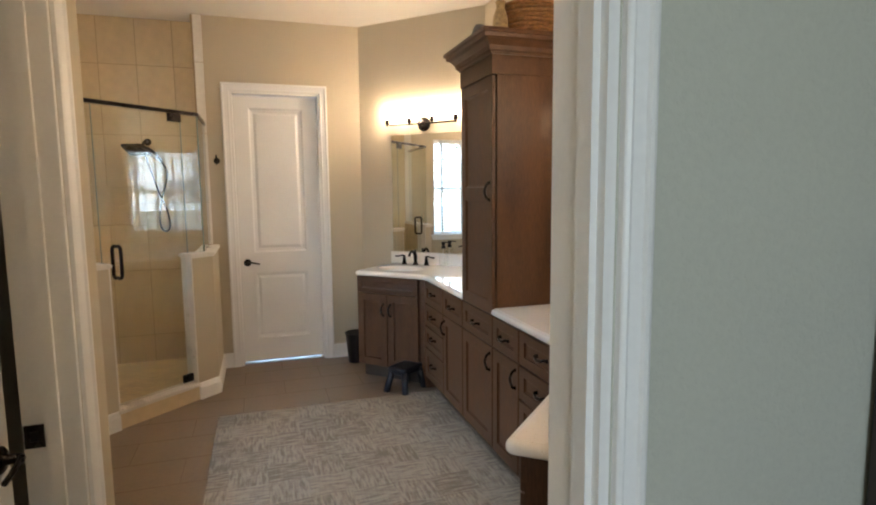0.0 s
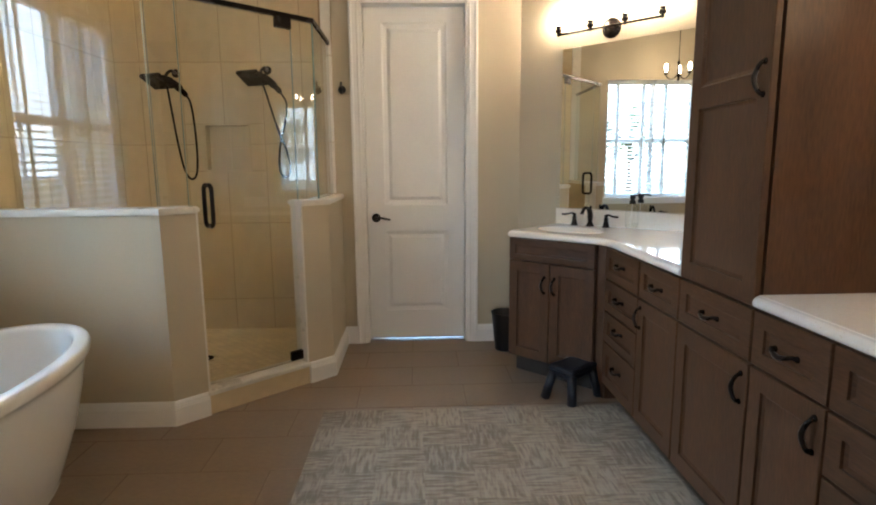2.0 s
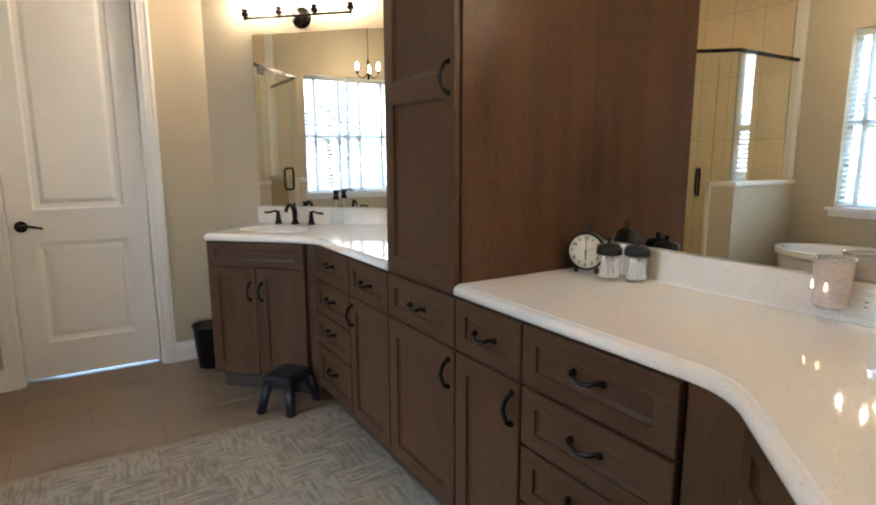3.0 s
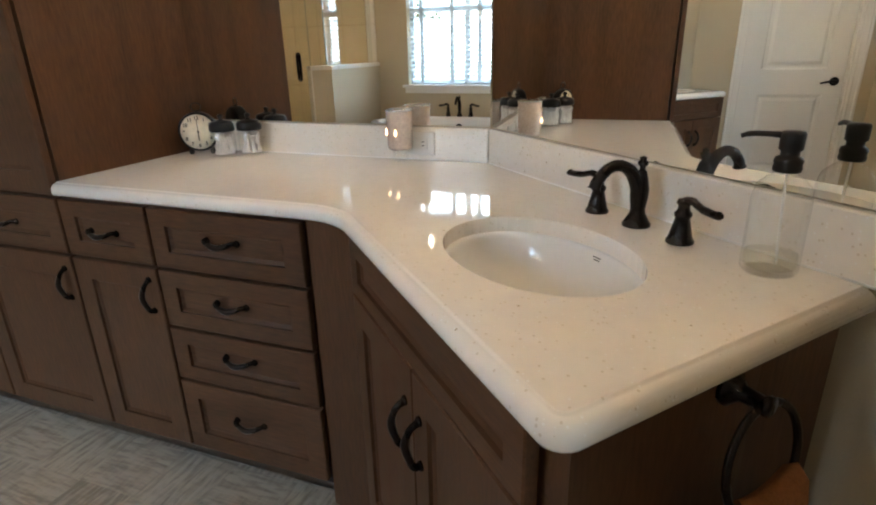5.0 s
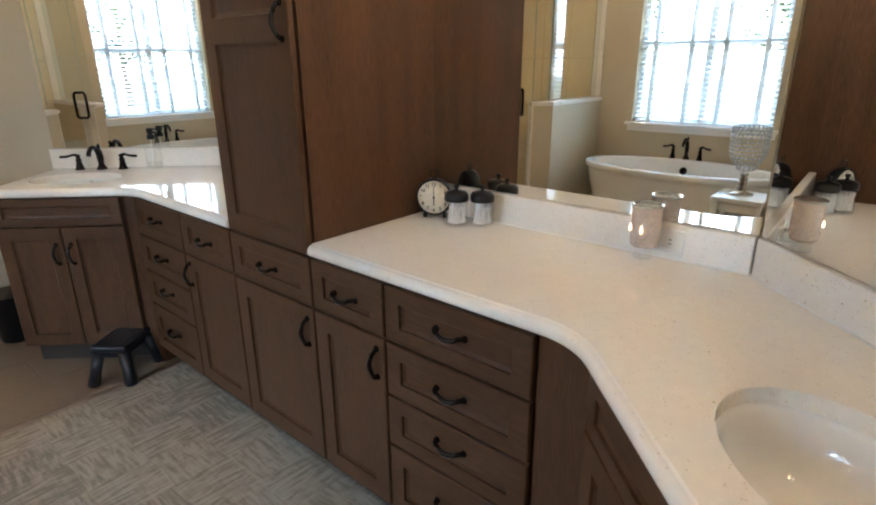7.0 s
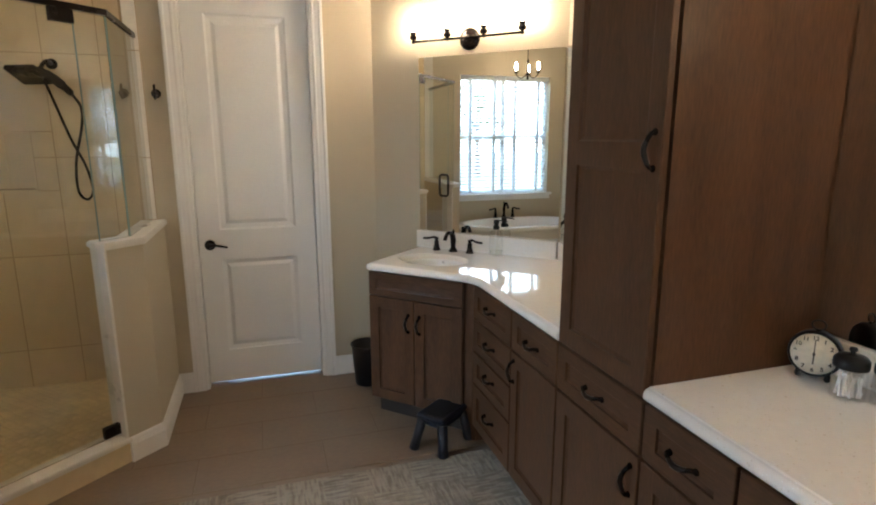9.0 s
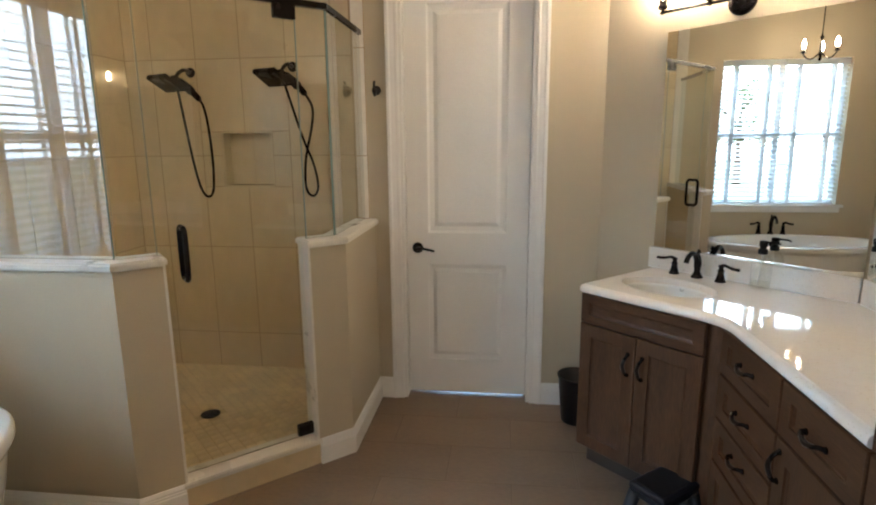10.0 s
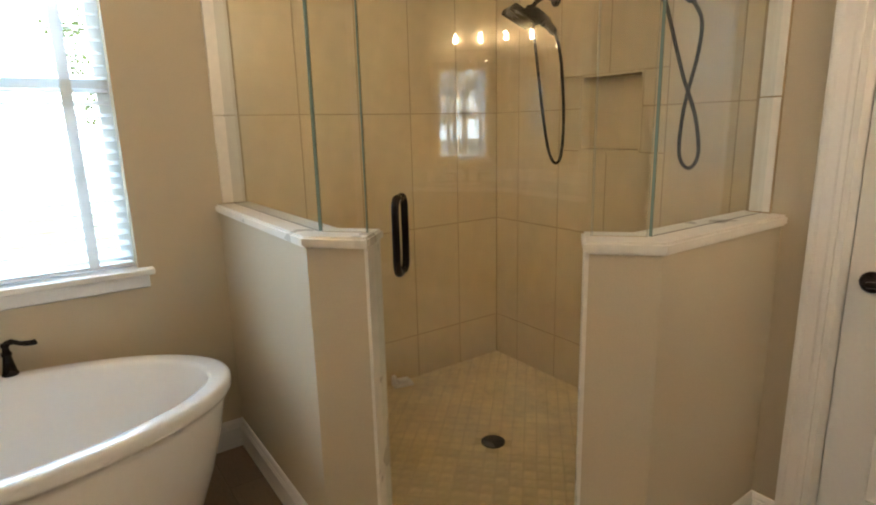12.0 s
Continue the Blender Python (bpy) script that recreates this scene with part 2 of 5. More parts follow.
def rug_cloth():
    """Grey and cream weave in blocks whose strokes run by turns along and across."""
    m = bpy.data.materials.new("woven_rug")
    m.use_nodes = True
    n, l = links(m)
    b = n["Principled BSDF"]
    tc = n.new("ShaderNodeTexCoord")
    ch = n.new("ShaderNodeTexChecker")
    ch.inputs["Scale"].default_value = 1 / 0.21
    shift = n.new("ShaderNodeMapping")
    shift.inputs["Location"].default_value = (0.06, 0.10, 0.5)
    l.new(tc.outputs["Object"], shift.inputs["Vector"])
    l.new(shift.outputs[0], ch.inputs["Vector"])
    strokes = []
    for s in ((62, 10, 1), (10, 62, 1)):
        mp = n.new("ShaderNodeMapping")
        mp.inputs["Scale"].default_value = s
        no = n.new("ShaderNodeTexNoise")
        no.inputs["Scale"].default_value, no.inputs["Detail"].default_value = 1, 3
        no.inputs["Distortion"].default_value = 0.35
        l.new(tc.outputs["Object"], mp.inputs["Vector"])
        l.new(mp.outputs[0], no.inputs["Vector"])
        strokes.append(no)
    mx = n.new("ShaderNodeMixRGB")
    soft = n.new("ShaderNodeMapRange")
    soft.inputs["To Min"].default_value, soft.inputs["To Max"].default_value = 0.22, 0.78
    l.new(ch.outputs["Fac"], soft.inputs["Value"])
    l.new(soft.outputs[0], mx.inputs[0])
    l.new(strokes[0].outputs["Fac"], mx.inputs[1])
    l.new(strokes[1].outputs["Fac"], mx.inputs[2])
    cell, big = n.new("ShaderNodeVectorMath"), n.new("ShaderNodeTexWhiteNoise")
    cell.operation, cell.inputs[1].default_value = "SNAP", (0.21, 0.21, 10)
    l.new(shift.outputs[0], cell.inputs[0])
    l.new(cell.outputs[0], big.inputs["Vector"])
    tone = n.new("ShaderNodeMapRange")
    tone.inputs["To Min"].default_value, tone.inputs["To Max"].default_value = -0.05, 0.05
    l.new(big.outputs["Value"], tone.inputs["Value"])
    add = n.new("ShaderNodeMath")
    l.new(mx.outputs[0], add.inputs[0])
    l.new(tone.outputs[0], add.inputs[1])
    ramp = n.new("ShaderNodeValToRGB")
    e = ramp.color_ramp.elements
    e[0].position, e[0].color = 0.39, (0.186, 0.153, 0.113, 1)
    e[1].position, e[1].color = 0.61, (0.328, 0.279, 0.212, 1)
    mid = e.new(0.48)
    mid.color = (0.248, 0.208, 0.156, 1)
    l.new(add.outputs[0], ramp.inputs[0])
    l.new(ramp.outputs[0], b.inputs["Base Color"])
    b.inputs["Roughness"].default_value = 0.95
    bp = n.new("ShaderNodeBump")
    bp.inputs["Strength"].default_value, bp.inputs["Distance"].default_value = 0.5, 0.004
    l.new(mx.outputs[0], bp.inputs["Height"])
    l.new(bp.outputs[0], b.inputs["Normal"])
    return m


RUG = rug_cloth()


# ---- mesh helpers ----
def box(bm, x0, x1, y0, y1, z0, z1, bevel=0.0, segs=1, m=None):
    r = bmesh.ops.create_cube(bm, size=1)
    vs = r["verts"]
    bmesh.ops.transform(bm, matrix=Matrix.Translation(((x0 + x1) / 2, (y0 + y1) / 2, (z0 + z1) / 2)) @ Matrix.Diagonal((x1 - x0, y1 - y0, z1 - z0, 1)), verts=vs)
    if bevel:
        es = list({e for v in vs for e in v.link_edges})
        out = bmesh.ops.bevel(bm, geom=es, offset=bevel, segments=segs, affect="EDGES", profile=0.5)
        vs = list({v for f in out["faces"] for v in f.verts} | {v for v in vs if v.is_valid})
    if m:
        bmesh.ops.transform(bm, matrix=m, verts=vs)
    return bm


def boxed(x0, x1, y0, y1, z0, z1, bevel=0.0, segs=1):
    return box(bmesh.new(), x0, x1, y0, y1, z0, z1, bevel, segs)


def lathe(bm, profile, seg=24, m=None, sx=1.0, sy=1.0):
    """Turns (radius, height) pairs round the z axis."""
    rings = []
    for r, z in profile:
        if r < 1e-6:
            rings.append([bm.verts.new((0, 0, z))])
        else:
            rings.append([bm.verts.new((r * sx * math.cos(2 * math.pi * i / seg), r * sy * math.sin(2 * math.pi * i / seg), z)) for i in range(seg)])
    for a, b in zip(rings, rings[1:]):
        for i in range(seg):
            j = (i + 1) % seg
            q = [a[i % len(a)], a[j % len(a)], b[j % len(b)], b[i % len(b)]]
            q = [v for k, v in enumerate(q) if v not in q[:k]]
            if len(q) > 2:
                f = bm.faces.new(q)
                f.smooth = True
    if m:
        bmesh.ops.transform(bm, matrix=m, verts=[v for r in rings for v in r])
    return bm


def tube(bm, pts, radius, seg=10, flat=1.0, m=None):
    """A round bar along pts; radius is one number or one for each point; flat squeezes it sideways."""
    pts = [Vector(p) for p in pts]
    rs = radius if isinstance(radius, (list, tuple)) else [radius] * len(pts)
    rings, side = [], None
    for i, p in enumerate(pts):
        d = (pts[min(i + 1, len(pts) - 1)] - pts[max(i - 1, 0)]).normalized()
        if side is None:
            side = d.cross(Vector((0, 0, 1)) if abs(d.z) < 0.9 else Vector((1, 0, 0))).normalized()
        side = (side - d * side.dot(d)).normalized()
        up = d.cross(side)
        rings.append([bm.verts.new(p + side * math.cos(a) * rs[i] * flat + up * math.sin(a) * rs[i]) for a in (2 * math.pi * k / seg for k in range(seg))])
    for a, b in zip(rings, rings[1:]):
        for k in range(seg):
            f = bm.faces.new((a[k], a[(k + 1) % seg], b[(k + 1) % seg], b[k]))
            f.smooth = True
    bm.faces.new(rings[0][::-1])
    bm.faces.new(rings[-1])
    if m:
        bmesh.ops.transform(bm, matrix=m, verts=[v for r in rings for v in r])
    return bm


def bend(pts, n=8):
    """A smooth line through pts."""
    pts = [Vector(p) for p in pts]
    full = [2 * pts[0] - pts[1], *pts, 2 * pts[-1] - pts[-2]]
    out = []
    for i in range(1, len(full) - 2):
        a, b, c, d = full[i - 1:i + 3]
        for k in range(n):
            t = k / n
            out.append(0.5 * (2 * b + (c - a) * t + (2 * a - 5 * b + 4 * c - d) * t * t + (3 * b - a - 3 * c + d) * t ** 3))
    return out + [pts[-1]]


def moulding(bm, path, profile, closed=False, m=None):
    """Sweeps (outward, up) pairs along a flat path; outward is to the right of the way along it. Corners are mitred."""
    pts = [Vector((p[0], p[1])) for p in path]
    n = len(pts)
    rings = []
    for i, p in enumerate(pts):
        a = pts[i - 1] if (i or closed) else None
        c = pts[(i + 1) % n] if (i < n - 1 or closed) else None
        d1 = (p - a).normalized() if a is not None else (c - p).normalized()
        d2 = (c - p).normalized() if c is not None else d1
        n1, n2 = Vector((d1.y, -d1.x)), Vector((d2.y, -d2.x))
        mit = (n1 + n2) / (1 + n1.dot(n2))
        rings.append([bm.verts.new((p.x + mit.x * o, p.y + mit.y * o, z)) for o, z in profile])
    k = len(profile)
    for i in range(n if closed else n - 1):
        a, b = rings[i], rings[(i + 1) % n]
        for j in range(k):
            bm.faces.new((a[j], b[j], b[(j + 1) % k], a[(j + 1) % k]))
    if not closed:
        bm.faces.new(rings[0])
        bm.faces.new(rings[-1][::-1])
    bmesh.ops.recalc_face_normals(bm, faces=bm.faces)
    if m:
        bmesh.ops.transform(bm, matrix=m, verts=[v for r in rings for v in r])
    return bm


def prism(bm, poly, z0, z1):
    a = [bm.verts.new((x, y, z0)) for x, y in poly]
    b = [bm.verts.new((x, y, z1)) for x, y in poly]
    bm.faces.new(a[::-1])
    bm.faces.new(b)
    for i in range(len(poly)):
        j = (i + 1) % len(poly)
        bm.faces.new((a[i], a[j], b[j], b[i]))
    bmesh.ops.recalc_face_normals(bm, faces=bm.faces)
    return bm


def mesh_of(name, bm, material):
    bmesh.ops.recalc_face_normals(bm, faces=bm.faces)
    me = bpy.data.meshes.new(name)
    bm.to_mesh(me)
    bm.free()
    me.materials.append(material)
    return me


def part(name, bm, material, parent, label="", m=None):
    ob = new(name, mesh_of(name, bm, material))
    ob.parent = parent
    if m is not None:
        ob.matrix_basis = m
    return tagged(ob, label)


def piece(name, me, parent, m):
    ob = new(name, me)
    ob.parent, ob.matrix_basis = parent, m
    return ob


def thing(name, m, label, category, group=""):
    ob = new(name)
    ob.empty_display_size = 0.1
    ob.matrix_basis = m
    return tagged(ob, label, category, group)


def solid(name, bm, material, label, category, kind="", group=""):
    return tagged(new(name, mesh_of(name, bm, material)), label, category, group, kind)


def structure(name, bm, material, label, category="wall"):
    return solid(name, bm, material, label, category, "structure")


# ---- the plan ----
CEILING = 3.04
XW = -2.06          # window wall
XV = 1.745          # vanity wall
YD = 5.21           # wall of the white door
YS = 5.45           # back wall of the shower
FAR = 6.075         # x + y of the far slanted wall
A_NEAR = radians(46.3)    # heading of the near slanted wall


def near_pt(x, off=0.0):
    """A point of the near slanted wall, off metres into the room."""
    return (x, 1.3138 + (x - 1.4065) * math.tan(A_NEAR) + off / math.cos(A_NEAR))


FACE = 1.165        # fronts of the cabinets
NOSE = 1.138        # front edge of the counters
Y_END = 0.70        # bathroom side of the entry wall
HALL = -0.515       # left wall of the entry
Y_TUB = 1.83        # side wall of the tub alcove
X_NE = 1.4065 + (Y_END - 1.3138) / math.tan(A_NEAR)   # where the near slanted wall meets the entry wall
Y_NC = near_pt(XV)[1]                                 # and where it meets the vanity wall

# floor under the tiles
structure("floor", boxed(-2.6, 2.6, -3.3, 7.0, -0.12, -0.0012), FGROUT, "taupe ceramic tile floor with thin matching joints", "floor")
structure("ceiling", boxed(-2.6, 2.6, -3.3, 7.0, CEILING, CEILING + 0.12), CEIL, "smooth cream painted ceiling", "ceiling")


def wall_with_hole(name, u0, u1, holes, t, m, material, label, top=CEILING):
    """A wall along local x from u0 to u1, t thick towards local +y, with (u, u, z, z) openings through it."""
    bm = bmesh.new()
    cuts = sorted({u0, u1, *[h[0] for h in holes], *[h[1] for h in holes]})
    for a, b in zip(cuts, cuts[1:]):
        spans = sorted((h[2], h[3]) for h in holes if h[0] <= a and h[1] >= b)
        z = 0.0
        for lo, hi in spans:
            if lo > z:
                box(bm, a, b, 0, t, z, lo)
            z = hi
        if z < top:
            box(bm, a, b, 0, t, z, top)
    bmesh.ops.remove_doubles(bm, verts=bm.verts, dist=1e-5)
    ob = structure(name, bm, material, label)
    ob.matrix_basis = m
    return ob


# door wall, local x runs along world x
DX0, DX1, DTOP = -0.258, 0.496, 2.430
wall_with_hole("wall_north", -0.52, 0.865, [(DX0, DX1, 0, DTOP)], 0.24, pose(0, YD, 0), WALL, "beige painted wall round the white door")
wall_with_hole("wall_shower_back", -2.06, -0.52, [(-1.446, -1.113, 1.28, 1.625)], 0.15, pose(0, YS + 0.012, 0), WALL, "shower back wall behind the tiles")
structure("niche_back", boxed(-1.47, -1.09, YS + 0.095, YS + 0.16, 1.26, 1.645), TILE, "tiled back of the shower niche", "wall")
# window wall, local x runs along world y, thickness towards -x
WY0, WY1, WZ0, WZ1 = 2.385, 3.582, 0.888, 2.325
wall_with_hole("wall_west", -3.3, YS + 0.16, [(WY0, WY1, WZ0, WZ1)], 0.16, pose(XW, 0, 0, 0, 0, 90), WALL, "beige painted wall with the tub window")
wall_with_hole("wall_east", -(FAR - XV), -Y_NC, [], 0.15, pose(XV, 0, 0, 0, 0, -90), WALL, "beige painted wall behind the vanity")
_d = math.sqrt(0.5)
_len = (XV - (FAR - YD)) / _d
wall_with_hole("wall_far_slant", 0, _len, [], 0.15, pose(FAR - YD, YD, 0, 0, 0, -45), WALL, "beige slanted wall behind the far sink")
_len = (XV - X_NE) / math.cos(A_NEAR)
wall_with_hole("wall_near_slant", 0, _len, [], 0.15, pose(XV, Y_NC, 0, 0, 0, math.degrees(A_NEAR) - 180), WALL, "beige slanted wall behind the near sink")
# entry wall between bath and bedroom
structure("wall_south", boxed(0.351, 2.6, 0.57, Y_END - 0.004, 0, CEILING), BLUE, "painted wall beside the bathroom entry")
structure("wall_south_face", boxed(0.351, X_NE + 0.1, Y_END - 0.004, Y_END, 0, CEILING), WALL, "beige bathroom side of the entry wall")
structure("wall_entry_header", boxed(HALL, 0.351, 0.57, Y_END, 2.46, CEILING), WALL, "wall over the bathroom entry")
structure("wall_south_west", boxed(-2.06, HALL, 0.57, Y_END, 0, CEILING), BLUE, "painted bedroom wall")
# left wall of the entry with the closet door in it: local x along world y
wall_with_hole("wall_hall", Y_END, Y_TUB, [(0.80, 1.605, 0, 2.445)], 0.13, pose(HALL, 0, 0, 0, 0, 90), WALL, "beige wall end beside the bathroom entry")
structure("wall_tub_side", boxed(XW, HALL - 0.13, Y_TUB - 0.12, Y_TUB, 0, CEILING), WALL, "beige side wall of the tub alcove")
# bedroom and closet shells
structure("wall_bedroom_east", boxed(2.5, 2.6, -3.3, 0.57, 0, CEILING), BLUE, "painted bedroom wall")
wall_with_hole("wall_bedroom_south", -2.06, 2.6, [(-1.7, -0.3, 0.7, 2.3)], 0.1, pose(0, -3.3, 0), BLUE, "bedroom wall with a window opening")
structure("wall_closet_north", boxed(-0.7, 1.2, 6.9, 7.0, 0, CEILING), WALL, "plain wall of the room behind the door")
structure("wall_closet_west", boxed(-0.7, -0.6, 5.62, 6.9, 0, CEILING), WALL, "plain wall of the room behind the door")
structure("wall_closet_east", boxed(1.1, 1.2, 5.3, 6.9, 0, CEILING), WALL, "plain wall of the room behind the door")

# knee walls of the shower
KY, KX, KT, KZ = 3.915, -0.412, 0.12, 1.080
LA, RB = (-1.125, KY), (KX, 4.573)      # outer corners, tub side and door side
_k = (Vector(RB) - Vector(LA)).normalized()
KANG = math.degrees(math.atan2(_k.y, _k.x))


def slant(s, off=0.0, end=False):
    """A point s metres along the slanted front (from its far end if end), off metres into the shower."""
    p = Vector(RB if end else LA) + _k * (-s if end else s) + Vector((-_k.y, _k.x)) * off
    return (p.x, p.y)


def slant_x(y, off):
    """Where the slanted line, off metres in, crosses that y."""
    p = Vector(slant(0, off))
    return (p.x + _k.x * (y - p.y) / _k.y, y)


def slant_y(x, off):
    p = Vector(slant(0, off))
    return (x, p.y + _k.y * (x - p.x) / _k.x)


LP, RP = slant(0.175), slant(0.180, 0, True)   # ends of the two short slanted pieces


def inward(p):
    return (p[0] - KT * _k.y, p[1] + KT * _k.x)


left_poly = [(XW, KY), LA, LP, inward(LP), slant_x(KY + KT, KT), (XW, KY + KT)]
right_poly = [RP, RB, (KX, YD), (KX - KT, YD), slant_y(KX - KT, KT), inward(RP)]
structure("knee_wall_tub_side", prism(bmesh.new(), left_poly, 0, KZ), WALL, "beige painted half wall of the shower beside the tub")
structure("knee_wall_door_side", prism(bmesh.new(), right_poly, 0, KZ), WALL, "beige painted half wall of the shower beside the door")


def grow(poly, d):
    """poly with each corner moved outwards by d (corners run anticlockwise)."""
    out = []
    n = len(poly)
    for i, p in enumerate(poly):
        a, b, c = Vector(poly[i - 1]), Vector(p), Vector(poly[(i + 1) % n])
        d1, d2 = (b - a).normalized(), (c - b).normalized()
        n1, n2 = Vector((d1.y, -d1.x)), Vector((d2.y, -d2.x))
        q = b + (n1 + n2) / (1 + n1.dot(n2)) * d
        out.append((q.x, q.y))
    return out


def cap(name, poly, label, keep):
    big = grow(poly, 0.016)
    big = [p if i in keep else q for i, (p, q) in enumerate(zip(poly, big))]
    bm = prism(bmesh.new(), big, KZ, KZ + 0.034)
    es = [e for e in bm.edges if abs(e.verts[0].co.z - e.verts[1].co.z) < 1e-6]
    bmesh.ops.bevel(bm, geom=es, offset=0.007, segments=2, affect="EDGES")
    return solid(name, bm, CAPM, label, "ledge", "structure")


cap("cap_tub_side", [(XW, KY), LA, LP, inward(LP), slant_x(KY + KT, KT), (XW, KY + KT)], "cream stone ledge on the half wall by the tub", ())
cap("cap_door_side", right_poly, "cream stone ledge on the half wall by the door", ())

# curb of the shower and its floor
curb = [LP, RP, inward(RP), inward(LP)]
structure("shower_curb", prism(bmesh.new(), curb, 0, 0.105), TILE, "tiled beige curb of the shower", "curb")
cb = grow(curb, 0.012)
cbm = prism(bmesh.new(), [cb[0], cb[1], cb[2], cb[3]], 0.105, 0.130)
bmesh.ops.bevel(cbm, geom=[e for e in cbm.edges], offset=0.005, segments=2, affect="EDGES")
structure("curb_cap", cbm, CAPM, "cream stone slab on the shower curb", "ledge")
pan = [(XW, KY + KT), slant_x(KY + KT, KT), slant_y(KX - KT, KT), (KX - KT, YS + 0.01), (XW, YS + 0.01)]
shower_floor = structure("shower_floor", prism(bmesh.new(), pan, 0, 0.0580), MGROUT, "shower floor of small beige mosaic tiles laid slantwise", "floor")

# baseboards: outward is to the right of the path
BASE = [(0, 0), (0.016, 0), (0.016, 0.092), (0.013, 0.097), (0.013, 0.104), (0.010, 0.108), (0.010, 0.116), (0.006, 0.126), (0.004, 0.130), (0, 0.130)]


def baseboard(name, path, label="white moulded baseboard"):
    return structure(name, moulding(bmesh.new(), path, BASE), WHITE, label, "baseboard")


baseboard("baseboard_knee_tub", [(XW, KY), LA, LP])
baseboard("baseboard_knee_door", [RP, RB, (KX, YD), (DX0 - 0.072, YD)])
baseboard("baseboard_door", [(DX1 + 0.072, YD), (FAR - YD, YD), (FAR - YD + 0.2, YD - 0.2)])
baseboard("baseboard_window", [(XW, Y_TUB), (XW, KY)])
baseboard("baseboard_tub_side", [(HALL, 1.70), (HALL, Y_TUB), (XW, Y_TUB)])
baseboard("baseboard_entry", [near_pt(X_NE + 0.15), (X_NE, Y_END), (0.344, Y_END)])

# ---- door of the far wall ----
CASING = [(0, 0), (0.070, 0), (0.070, 0.018), (0.062, 0.020), (0.052, 0.020), (0.046, 0.015), (0.020, 0.012), (0.012, 0.014), (0.004, 0.012), (0, 0.010)]


def casing(name, u0, u1, top, m, label, legs=(True, True), wide=1.0):
    """Trim round an opening, in local x (across), y (up) and z (out of the wall)."""
    path = ([(u0, 0)] if legs[0] else []) + [(u0, top), (u1, top)] + ([(u1, 0)] if legs[1] else [])
    bm = moulding(bmesh.new(), path, [(-o * wide, z) for o, z in CASING])
    ob = structure(name, bm, WHITE, label, "trim")
    ob.matrix_basis = m
    return ob


casing("trim_door_1", DX0, DX1, DTOP, pose(0, YD, 0, 90, 0, 0), "white moulded casing of the tall door")
jam = bmesh.new()
box(jam, DX0 - 0.001, DX0 + 0.018, YD + 0.001, YD + 0.235, 0, DTOP)
box(jam, DX1 - 0.018, DX1 + 0.001, YD + 0.001, YD + 0.235, 0, DTOP)
box(jam, DX0, DX1, YD + 0.001, YD + 0.235, DTOP - 0.018, DTOP + 0.001)
box(jam, DX0 + 0.018, DX0 + 0.030, YD + 0.112, YD + 0.15, 0, DTOP - 0.018)
box(jam, DX1 - 0.030, DX1 - 0.018, YD + 0.112, YD + 0.15, 0, DTOP - 0.018)
structure("jamb_door_1", jam, WHITE, "white door jamb with stop", "trim")


